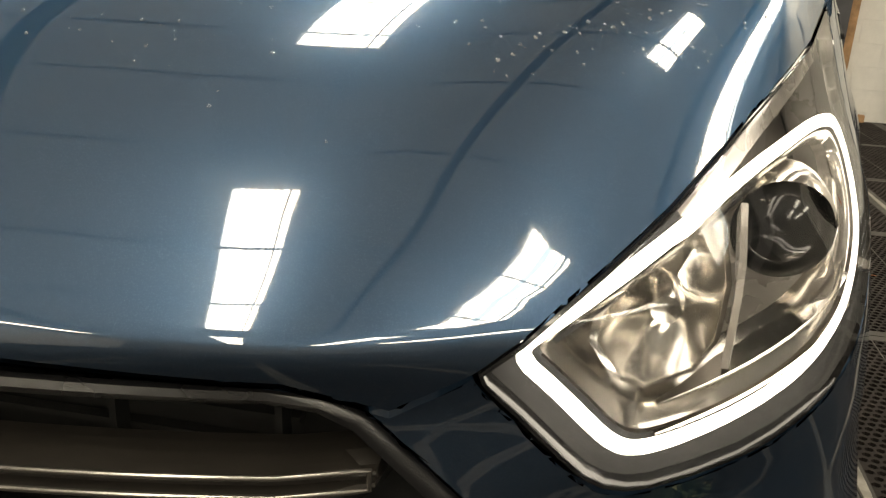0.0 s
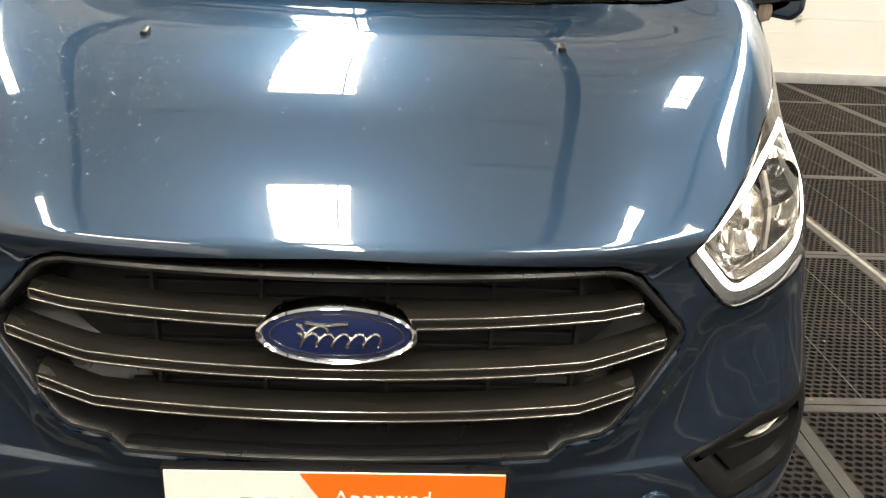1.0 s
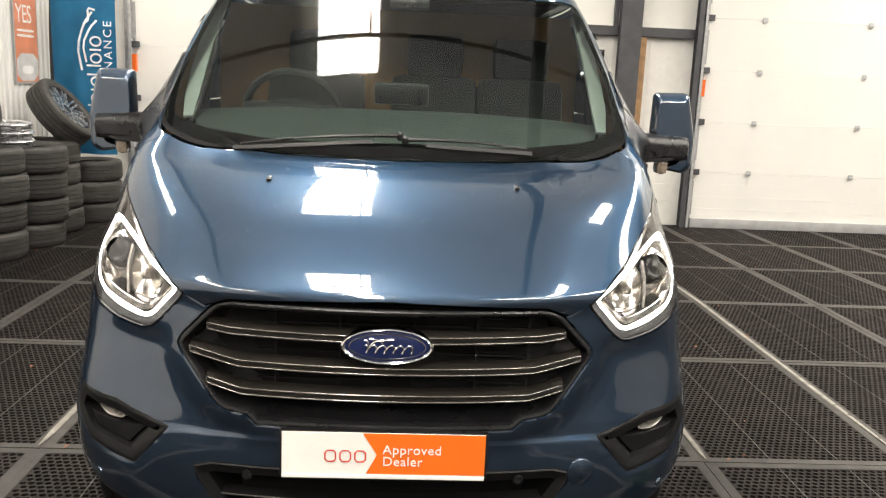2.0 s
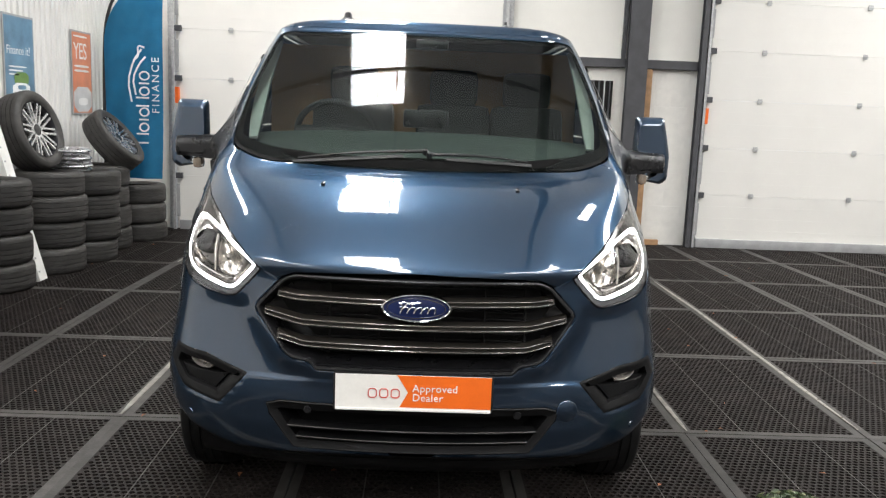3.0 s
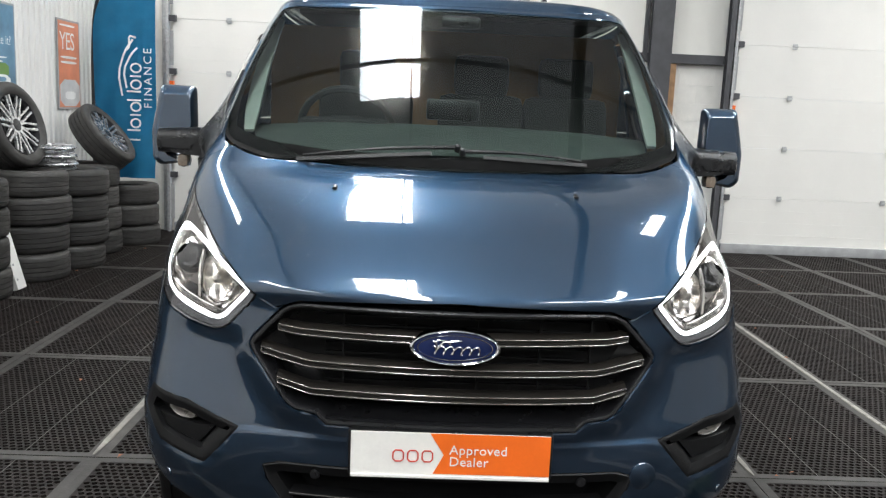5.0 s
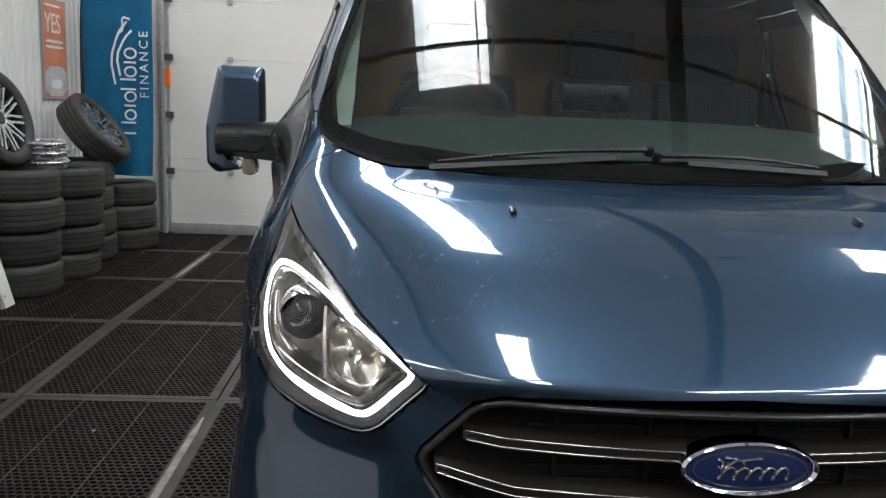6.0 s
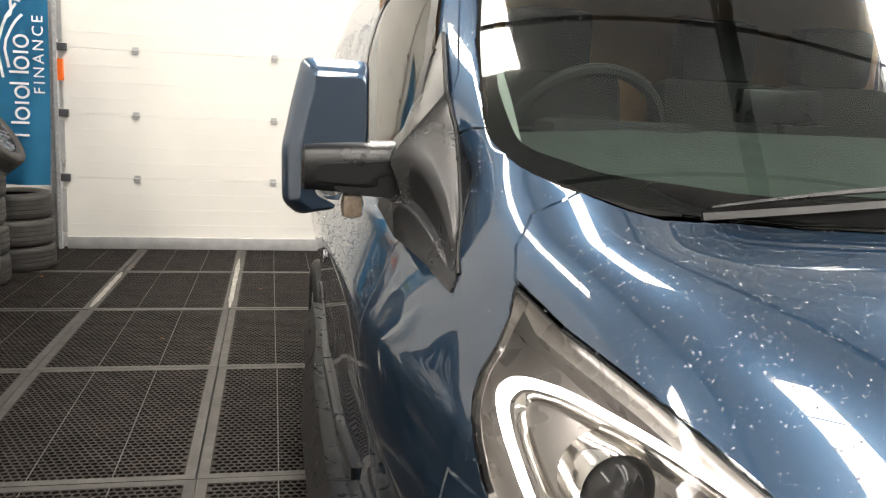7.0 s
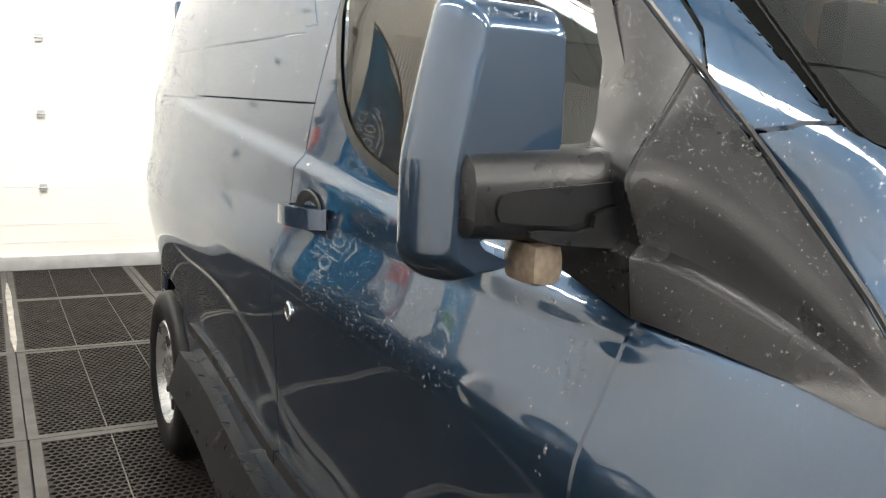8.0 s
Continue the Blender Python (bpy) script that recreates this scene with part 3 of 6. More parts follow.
def pull_edges(bm, gap, depth):
    """Shrinks a panel by its shut line and folds its rim inwards."""
    bm.normal_update()
    lay = bm.verts.layers.float_vector.get("nrm")
    rim = [e for e in bm.edges if e.is_boundary]
    move = {}
    for e in rim:
        f = e.link_faces[0]
        d = (e.verts[1].co - e.verts[0].co).normalized().cross(f.normal)
        if d.dot(f.calc_center_median() - e.verts[0].co) < 0:
            d = -d
        for v in e.verts:
            move[v] = move.get(v, Vector()) + d
    for v, d in move.items():
        if d.length > 1e-6:
            v.co += d.normalized() * gap
    r = bmesh.ops.extrude_edge_only(bm, edges=rim)
    for v in [g for g in r["geom"] if isinstance(g, bmesh.types.BMVert)]:
        n = v[lay].normalized()
        v.co -= n * depth


van = thing("van", "dark blue metallic panel van with wet bodywork, parked on rubber mats", "van")
whole = skin_mesh()
for outline in (GRILLE, LOW_GRILLE, LAMP, FOG, BONNET, SCREEN, PILLAR_FOOT):
    cut(whole, outline, True)
for outline in (DOOR, DOOR_WINDOW, arch_outline(AXLES[0]), arch_outline(AXLES[1])):
    cut(whole, outline, False)
cut(whole, CHIN, True)
for co, no in (((0, 0.63, 0), (0, 1, 0)), ((0, 0, 0.99), (0, 0, 1)), ((0, 0, 1.463), (0, 0, 1))):
    fs = [f for f in whole.faces if abs(f.calc_center_median().x) > 0.76 and f.calc_center_median().y < 2.4]
    bmesh.ops.bisect_plane(whole, geom=list({v for f in fs for v in f.verts}) + list({e for f in fs for e in f.edges}) + fs, dist=1e-5, plane_co=co, plane_no=no)

whole.faces.index_update()
which = {}
for f in whole.faces:
    name, right = panel_of(f), f.calc_center_median().x > 0
    if name in ("wing", "door", "window", "lens", "side_panel", "fog_hole"):
        which.setdefault((name, right), set()).add(f.index)
    elif not name.endswith("hole"):
        which.setdefault((name, None), set()).add(f.index)


def panel(key, gap=0.003, depth=0.012):
    bm = whole.copy()
    bm.faces.ensure_lookup_table()
    keep = which[key]
    bmesh.ops.delete(bm, geom=[f for f in bm.faces if f.index not in keep], context="FACES")
    if gap:
        pull_edges(bm, gap, depth)
    return bm


BODY = {}
LABELS = {"chin": "black plastic underside of the bumper", "bonnet": "wet blue bonnet with water drops", "front_bumper": "blue front bumper with cut-outs", "roof": "", "wing": "blue front wing", "side_panel": "windowless blue side panel"}
for key in list(which):
    name, right = key
    if name in ("lens", "fog_hole", "windscreen", "window"):
        continue
    BODY[key] = part({"door": "cab_door"}.get(name, name), panel(key), BUMPER_BLACK if name == "chin" else PAINT, van, LABELS.get(name, ""), normals=True)


def screen_sheet():
    bm = panel(("windscreen", None), 0.0, 0)
    lay = bm.verts.layers.float_vector.get("nrm")
    e = 0.004
    for v in bm.verts:
        x, z = v.co.x, v.co.z
        v.co.y = glass_y(x, z) + 0.004
        v[lay] = Vector((0.30 * x + 1.2 * max(0.0, abs(x) - 0.72) * (1 if x > 0 else -1), -1, (glass_y(x, z + e) - glass_y(x, z - e)) / (2 * e))).normalized()
    return bm


windscreen = part("windscreen", screen_sheet(), WINDSCREEN, van, "tinted windscreen reflecting the rooflights", normals=True)
for right in (True, False):
    part("side_window", panel(("window", right), 0.0, 0), SIDE_GLASS, BODY[("door", right)], "green-tinted side window", normals=True)


def on_nose(x, z, d=0.0):
    """A place d behind the skin, straight back."""
    return Vector((x, nose_y(x, z) + d, z))


def off_nose(x, z, out, skin=nose_y):
    """A place lifted off the skin along its normal."""
    e = 0.004
    dx = (skin(x + e, z) - skin(x - e, z)) / (2 * e)
    dz = (skin(x, z + e) - skin(x, z - e)) / (2 * e)
    n = Vector((dx, -1, dz)).normalized()
    return Vector((x, skin(x, z), z)) + n * out, n


def full(poly):
    """A half outline joined with its mirror image."""
    right = [p for p in poly if p[0] > 1e-6]
    return right + [(-u, v) for u, v in right[::-1]]


def dense(poly, step=0.02):
    out = []
    for k in range(len(poly)):
        p, q = np.array(poly[k]), np.array(poly[(k + 1) % len(poly)])
        n = max(1, int(np.linalg.norm(q - p) / step))
        out += [tuple(p + (q - p) * i / n) for i in range(n)]
    return out


# windscreen border, cowl and wipers
bm = bmesh.new()
sc = dense(full(SCREEN), 0.03)
inner = []
for (u, v), (a, b) in zip(inset(sc, 0.042), inset(sc, 0.024)):
    k = ease((v - 1.44) / 0.10)
    inner.append((u + (a - u) * k, v + (b - v) * k + 0.010 * ease((v - 1.80) / 0.05)))
loops = [[bm.verts.new((p[0], nose_y(*p) + 0.05, p[1])) for p in inset(sc, -0.001)],
         [bm.verts.new((p[0], glass_y(*p) + 0.002, p[1])) for p in inset(sc, 0.004)],
         [bm.verts.new((p[0], glass_y(*p) + 0.008, p[1])) for p in inset(sc, 0.006)],
         [bm.verts.new((p[0], glass_y(*p) + 0.008, p[1])) for p in inner]]
for a, b in zip(loops, loops[1:]):
    for k in range(len(a)):
        bm.faces.new((a[k], a[(k + 1) % len(a)], b[(k + 1) % len(a)], b[k]))
bmesh.ops.recalc_face_normals(bm, faces=bm.faces)
part("screen_border", bm, SCREEN_BLACK, windscreen, "black printed border of the windscreen")
bm = bmesh.new()
rows = []
for k in range(41):
    x = -0.68 + 1.36 * k / 40
    zb = 1.328 + 0.055 * abs(x / 0.7) ** 3.0
    rows.append([bm.verts.new(v) for v in (off_nose(x, zb - 0.004, -0.02, glass_y)[0], off_nose(x, zb + 0.002, -0.004 - 0.010 * ease((abs(x) - 0.50) / 0.16), glass_y)[0], off_nose(x, zb + 0.026, 0.003 - 0.010 * ease((abs(x) - 0.50) / 0.16), glass_y)[0], off_nose(x, zb + 0.036, -0.010 * ease((abs(x) - 0.50) / 0.16), glass_y)[0])])
for a, b in zip(rows, rows[1:]):
    for k in range(3):
        bm.faces.new((a[k], b[k], b[k + 1], a[k + 1]))
part("cowl", bm, SCREEN_BLACK, van, "black plastic scuttle panel below the windscreen")


def wiper(x0, z0, x1, z1, name):
    w = new(name)
    w.parent = van
    bm = bmesh.new()
    pts = [off_nose(x0 + (x1 - x0) * k / 12, z0 + (z1 - z0) * (k / 12) + 0.004 * math.sin(math.pi * k / 12), 0.014 + 0.006 * math.sin(math.pi * k / 12), glass_y)[0] for k in range(13)]
    sweep(bm, pts, [(-0.006, -0.004), (0.006, -0.004), (0.004, 0.006), (-0.004, 0.006)], up=(0, -1, 0.4), scales=[1.15 - 0.06 * k for k in range(13)])
    part("wiper_arm", bm, TRIM, w)
    bm = bmesh.new()
    xa, xb, za, zb = (x0 * 0.55 + x1 * 0.45), x1 + (x1 - x0) * 0.03, z0 * 0.55 + z1 * 0.45, z1
    pts = [off_nose(x0 * 0.35 + x1 * 0.65 + (xb - xa) * (k / 14 - 0.55) * 1.5, z0 * 0.35 + z1 * 0.65 + (zb - za) * (k / 14 - 0.55) * 1.5 - 0.012, 0.012, glass_y)[0] for k in range(15)]
    sweep(bm, pts, [(-0.004, -0.006), (0.004, -0.006), (0.006, 0.004), (-0.006, 0.004)], up=(0, -1, 0.4))
    part("wiper_blade", bm, RUBBER_SHINE, w)
    bm = bmesh.new()
    c, n = off_nose(x0, z0, 0.012, glass_y)
    lathe(bm, [(0.0, 0.012), (0.008, 0.011), (0.011, 0.006), (0.012, -0.012)], 14, Matrix.Translation(c) @ n.to_track_quat("Z", "Y").to_matrix().to_4x4())
    part("pivot_cap", bm, TRIM, w)
    return w


wiper(0.013, 1.392, -0.50, 1.348, "wiper")
wiper(0.03, 1.380, 0.43, 1.364, "wiper")

# bonnet washer jets
for sx in (-1, 1):
    c, n = off_nose(sx * 0.36, 1.283, 0.0)
    bm = bmesh.new()
    box(bm, (0, 0, 0.004), (0.014, 0.024, 0.010), Matrix.Translation(c) @ Matrix.Rotation(0.35, 4, "X"), 0.004)
    part("washer_jet", bm, TRIM, van)

# ---- radiator grille ----
grille = new("radiator_grille")
grille.parent = van
tagged(grille, "dark satin hexagonal grille with bronze sheen")
outer = dense(full(GRILLE), 0.03)
bm = bmesh.new()
prof = ((0.002, 0.006), (0.003, 0.0), (0.008, -0.004), (0.013, -0.003), (0.017, 0.004), (0.020, 0.020), (0.034, 0.055), (0.038, 0.09))
rings = [[bm.verts.new(on_nose(*p, b)) for p in inset(outer, d)] for d, b in prof]
for a, b in zip(rings, rings[1:]):
    for k in range(len(a)):
        bm.faces.new((a[k], a[(k + 1) % len(a)], b[(k + 1) % len(a)], b[k]))
part("grille_surround", bm, TRIM, grille)
bm = bmesh.new()
slab(bm, [(-0.56, 0.66), (0.56, 0.66), (0.56, 1.04), (-0.56, 1.04)], lambda u, v, d: Vector((u, 0.19 + d, v)), 0.01)
part("grille_backing", bm, DARK, grille)
bm = bmesh.new()
for k in range(13):
    z = 0.70 + 0.026 * k
    box(bm, (0.02, 0.165, z), (0.74, 0.012, 0.005))
for x in (-0.30, -0.13, 0.07, 0.24, 0.38):
    box(bm, (x, 0.15, 0.86), (0.006, 0.02, 0.33))
part("radiator_core", bm, DARK, grille)


def slat_z(x, z0, bend, rise):
    a = abs(x)
    return z0 + (max(0.0, a - bend) * rise if a > bend else 0.0)


def slat(z0, reach, bend, rise, gap=0.0, name="grille_slat"):
    """A blade with a sloping top and a double front lip; its ends turn up."""
    for sgn in ((-1, 1) if gap else (0,)):
        bm = bmesh.new()
        xs = np.linspace(gap * 1.0, reach, 30) * sgn if gap else np.linspace(-reach, reach, 61)
        rings = []
        for x in xs:
            z = slat_z(x, z0, bend, rise)
            back = nose_y(x, z)
            tip = 1.0 if abs(x) < reach - 0.02 else 0.55
            shape = ((0.046, 0.015), (0.035, 0.0145), (0.022, 0.013), (0.010, 0.011 * tip), (0.001, 0.010 * tip), (0.000, 0.006 * tip), (0.007, 0.004), (0.007, -0.003), (-0.001, -0.005 * tip), (-0.002, -0.010 * tip), (0.006, -0.013 * tip), (0.03, -0.012), (0.046, -0.010))
            rings.append([bm.verts.new((x, back + b, z + u)) for b, u in shape])
        for a, b in zip(rings, rings[1:]):
            for k in range(len(a) - 1):
                bm.faces.new((a[k], a[k + 1], b[k + 1], b[k]))
        bm.faces.new(rings[0])
        bm.faces.new(rings[-1])
        bmesh.ops.recalc_face_normals(bm, faces=bm.faces)
        blade = part(name, bm, SATIN, grille, smooth=False)
        # thin bright rod along both lips, standing in for their highlights
        bm = bmesh.new()
        ends = [xs[0] + (0.004 * sgn if gap else 0.004), *xs[1:-1], xs[-1] - (0.004 * sgn if gap else 0.004)]
        loop = [(x, 0.0085) for x in ends] + [(x, -0.0075) for x in ends[::-1]]
        sweep(bm, [(x, nose_y(x, slat_z(x, z0, bend, rise)) - 0.0015, slat_z(x, z0, bend, rise) + u) for x, u in loop], circle(0.0024, 10), up=(0, -1, 0.02), closed=True)
        part("slat_lip", bm, LIP_GLINT, blade)


slat(0.934, 0.470, 0.405, 0.10, 0.085)
slat(0.851, 0.517, 0.385, 0.19)
slat(0.778, 0.470, 0.375, 0.24)
bm = bmesh.new()
sweep(bm, [on_nose(x, 0.706, 0.006) for x in np.linspace(-0.345, 0.345, 31)], [(-0.02, -0.004), (0.002, -0.004), (0.005, 0.002), (-0.004, 0.006), (-0.02, 0.004)])
part("grille_lower_bar", bm, GLOSS_BLACK, grille)
for sx in (-1, 1):
    bm = bmesh.new()
    rings = []
    for k in range(9):
        z = 0.745 + 0.24 * k / 8
        xe = 0.535 - 0.55 * abs(z - 0.888)
        rings.append([bm.verts.new((sx * xe, nose_y(xe, z) + 0.035, z)), bm.verts.new((sx * (xe - 0.085), nose_y(xe, z) + 0.10, z)), bm.verts.new((sx * (xe - 0.13), nose_y(xe, z) + 0.12, z))])
    for a, b in zip(rings, rings[1:]):
        for k in range(2):
            bm.faces.new((a[k], a[k + 1], b[k + 1], b[k]))
    bmesh.ops.recalc_face_normals(bm, faces=bm.faces)
    part("grille_side_blank", bm, TRIM, grille)


# emblem: a plain oval badge, its script left as plain strokes
def oval(bm, rx, rz, y0, y1, cz, n=48, mi=0):
    a = [bm.verts.new((rx * math.cos(2 * math.pi * k / n), y0, cz + rz * math.sin(2 * math.pi * k / n))) for k in range(n)]
    return a


emblem = new("emblem")
emblem.parent = van
tagged(emblem, "chrome-rimmed oval badge with a deep blue face")
EZ, EY = 0.922, 0.006
bm = bmesh.new()
loops = [oval(bm, rx, rz, EY + dy, 0, EZ) for rx, rz, dy in ((0.114, 0.046, 0.04), (0.118, 0.048, 0.012), (0.117, 0.0475, 0.002), (0.112, 0.044, -0.002), (0.107, 0.0405, 0.002), (0.106, 0.0395, 0.006))]
for a, b in zip(loops, loops[1:]):
    for k in range(48):
        bm.faces.new((a[k], a[(k + 1) % 48], b[(k + 1) % 48], b[k]))
bmesh.ops.recalc_face_normals(bm, faces=bm.faces)
part("emblem_rim", bm, CHROME, emblem)
bm = bmesh.new()
loops = [oval(bm, 0.106 * k, 0.0395 * k, EY + 0.005 - 0.006 * (1 - k * k), 0, EZ) for k in (1.0, 0.85, 0.6, 0.3)]
for a, b in zip(loops, loops[1:]):
    for k in range(48):
        bm.faces.new((a[k], a[(k + 1) % 48], b[(k + 1) % 48], b[k]))
bm.faces.new(loops[-1])
bmesh.ops.recalc_face_normals(bm, faces=bm.faces)
part("emblem_face", bm, EMBLEM_BLUE, emblem)
bm = bmesh.new()
loops = [oval(bm, rx, rz, EY + dy, 0, EZ) for rx, rz, dy in ((0.098, 0.034, 0.0035), (0.098, 0.034, 0.002), (0.0955, 0.032, 0.002), (0.0955, 0.032, 0.0035))]
for a, b in zip(loops, loops[1:]):
    for k in range(48):
        bm.faces.new((a[k], a[(k + 1) % 48], b[(k + 1) % 48], b[k]))
part("emblem_line", bm, CHROME, emblem)
def emblem_at(x, z):
    return Vector((x, EY - 0.001 + 0.005 * (x / 0.1) ** 2, EZ + z))


for x0, x1, z, tall, turns, r in ((-0.060, 0.064, -0.006, 0.0105, 5.5, 0.0026), (-0.062, -0.020, 0.004, 0.013, 1.2, 0.0028), (-0.046, 0.016, 0.019, 0.0015, 1.0, 0.0028)):
    bm = bmesh.new()
    sweep(bm, [emblem_at(x0 + (x1 - x0) * k / 80 + 0.45 * tall * math.sin(2 * math.pi * turns * k / 80) + 0.35 * tall * math.cos(2 * math.pi * turns * k / 80), z + tall * math.cos(2 * math.pi * turns * k / 80)) for k in range(81)], circle(r, 8), up=(0, -1, 0))
    part("emblem_stroke", bm, CHROME, emblem)

# ---- number plate with a dealer's show plate ----
plate = new("show_plate")
plate.parent = van
tagged(plate, "white and orange dealer show plate in a white holder")
PY, P0, P1 = -0.010, 0.574, 0.698
bm = bmesh.new()
box(bm, (0, PY + 0.012, 0.637), (0.535, 0.02, 0.128), None, 0.006)
part("plate_plinth", bm, TRIM, plate)
bm = bmesh.new()
slab(bm, rounded([(-0.26, P0), (0.26, P0), (0.26, P1), (-0.26, P1)], 0), lambda u, v, d: Vector((u, PY + 0.001 - d, v)), 0.004)
part("plate_white", bm, WHITE_PLATE, plate)
bm = bmesh.new()
slab(bm, [(-0.045, P0 + 0.014), (0.26, P0 + 0.014), (0.26, P1), (-0.055, P1), (-0.018, 0.640)], lambda u, v, d: Vector((u, PY - 0.0035 - d, v)), 0.0012)
part("plate_orange", bm, ORANGE, plate)
bm = bmesh.new()
box(bm, (0, PY - 0.005, P0 + 0.005), (0.52, 0.006, 0.008), None, 0.002)
part("plate_lip", bm, WHITE_PLATE, plate)
face = Matrix.Translation((-0.004, PY - 0.0055, 0.643)) @ Matrix.Rotation(math.pi / 2, 4, "X")
letters("lettering", "Approved", 0.036, face, WHITE_PRINT, plate, 0.0005, 1.05)
letters("lettering", "Dealer", 0.036, Matrix.Translation((-0.004, PY - 0.0055, 0.611)) @ Matrix.Rotation(math.pi / 2, 4, "X"), WHITE_PRINT, plate, 0.0005, 1.05)
for x0 in (-0.150, -0.112, -0.074):
    bm = bmesh.new()
    ring = [(0, 0), (0.027, 0), (0.027, 0.03), (0, 0.03)]
    sweep(bm, [Vector((x0 + x, PY - 0.0042, 0.620 + z)) for x, z in rounded(ring, 1)], [(-0.0018, -0.0006), (0.0018, -0.0006), (0.0018, 0.0006), (-0.0018, 0.0006)], up=(0, -1, 0), closed=True)
    part("plate_mark", bm, RED_PRINT, plate, smooth=False)

# ---- lower bumper ----
bm = bmesh.new()
low = dense(full(LOW_GRILLE), 0.05)
rings = [[bm.verts.new(on_nose(*p, b)) for p in inset(low, d)] for d, b in ((-0.002, 0.002), (0.003, -0.002), (0.010, 0.003), (0.030, 0.010), (0.034, 0.05), (0.045, 0.12))]
for a, b in zip(rings, rings[1:]):
    for k in range(len(a)):
        bm.faces.new((a[k], a[(k + 1) % len(a)], b[(k + 1) % len(a)], b[k]))
bm.faces.new(rings[-1])
bmesh.ops.recalc_face_normals(bm, faces=bm.faces)
part("lower_intake", bm, BUMPER_BLACK, van, "black lower air intake")
for z, w in ((0.478, 0.43), (0.438, 0.40)):
    bm = bmesh.new()
    sweep(bm, [on_nose(x, z, 0.02) for x in np.linspace(-w, w, 21)], [(-0.03, -0.005), (0.014, -0.004), (0.017, 0.0), (0.014, 0.004), (-0.03, 0.008)])
    part("intake_slat", bm, BUMPER_BLACK, van)
    bm = bmesh.new()
    sweep(bm, [on_nose(x, z + 0.003, 0.0035) for x in np.linspace(-w, w, 21)], circle(0.0022, 6))
    part("slat_edge", bm, SATIN, van)
# skirt added to keep light off the floor under the van
bm = bmesh.new()
rows = [[bm.verts.new((0.78 * (k / 12 - 1), 0.13 + 0.16 * (k / 12 - 1) ** 2 + d, z)) for z, d in ((0.36, 0.0), (0.31, 0.02), (0.275, 0.05), (0.27, 0.075), (0.36, 0.09))] for k in range(25)]
for a, b in zip(rows, rows[1:]):
    for k in range(4):
        bm.faces.new((a[k], b[k], b[k + 1], a[k + 1]))
bmesh.ops.recalc_face_normals(bm, faces=bm.faces)
part("air_dam", bm, BUMPER_BLACK, van, "black skirt added under the bumper to darken the floor below")
bm = bmesh.new()
c, n = off_nose(0.535, 0.555, 0.0)
turn = Matrix.Translation(c) @ n.to_track_quat("Z", "Y").to_matrix().to_4x4()
lathe(bm, [(0.039, -0.004), (0.039, 0.003), (0.036, 0.005), (0.0005, 0.006)], 32, turn)
part("tow_eye_cover", bm, PAINT, van, "round body-coloured towing eye cover")
for x, z in ((-0.36, 0.545), (0.36, 0.545), (-0.80, 0.465), (0.80, 0.465)):
    bm = bmesh.new()
    c, n = off_nose(x, z, 0.0)
    lathe(bm, [(0.014, -0.002), (0.013, 0.003), (0.009, 0.004), (0.0005, 0.002)], 16, Matrix.Translation(c) @ n.to_track_quat("Z", "Y").to_matrix().to_4x4())
    part("parking_sensor", bm, TRIM if abs(x) < 0.5 else PAINT, van)

# fog lamps in black pockets
for sx in (-1, 1):
    pod = new("fog_lamp")
    pod.parent = van
    poly = dense(FOG, 0.03)
    bm = bmesh.new()
    place = lambda p, b: Vector((sx * p[0], nose_y(*p) + b, p[1]))
    rings = [[bm.verts.new(place(p, b)) for p in inset(poly, d)] for d, b in ((-0.002, 0.0), (0.004, -0.003), (0.012, 0.0), (0.030, 0.008), (0.036, 0.035), (0.048, 0.065))]
    for a, b in zip(rings, rings[1:]):
        for k in range(len(a)):
            bm.faces.new((a[k], a[(k + 1) % len(a)], b[(k + 1) % len(a)], b[k]))
    bm.faces.new(rings[-1])
    bmesh.ops.recalc_face_normals(bm, faces=bm.faces)
    part("fog_bezel", bm, BUMPER_BLACK, pod, "black plastic fog lamp surround")
    bm = bmesh.new()
    tri = dense(rounded([(0.708, 0.668), (0.712, 0.636), (0.768, 0.632), (0.806, 0.655), (0.800, 0.690), (0.762, 0.684)], 1), 0.02)
    rings = [[bm.verts.new(place(p, b)) for p in inset(tri, d)] for d, b in ((0, 0.07), (0.0, 0.030), (0.004, 0.024), (0.010, 0.030), (0.014, 0.045))]
    for a, b in zip(rings, rings[1:]):
        for k in range(len(a)):
            bm.faces.new((a[k], a[(k + 1) % len(a)], b[(k + 1) % len(a)], b[k]))
    bm.faces.new(rings[-1])
    bmesh.ops.recalc_face_normals(bm, faces=bm.faces)
    part("fog_reflector", bm, LAMP_GREY, pod, "small chrome fog lamp")
    bm = bmesh.new()
    lip = dense([(0.640, 0.640), (0.700, 0.572), (0.815, 0.592), (0.845, 0.632), (0.70, 0.628)], 0.03)
    rings = [[bm.verts.new(place(p, b)) for p in inset(lip, d)] for d, b in ((0, 0.07), (0.0, 0.034), (0.004, 0.028), (0.012, 0.028))]
    for a, b in zip(rings, rings[1:]):
        for k in range(len(a)):
            bm.faces.new((a[k], a[(k + 1) % len(a)], b[(k + 1) % len(a)], b[k]))
    bm.faces.new(rings[-1])
    bmesh.ops.recalc_face_normals(bm, faces=bm.faces)
    part("fog_tray", bm, BUMPER_BLACK, pod)

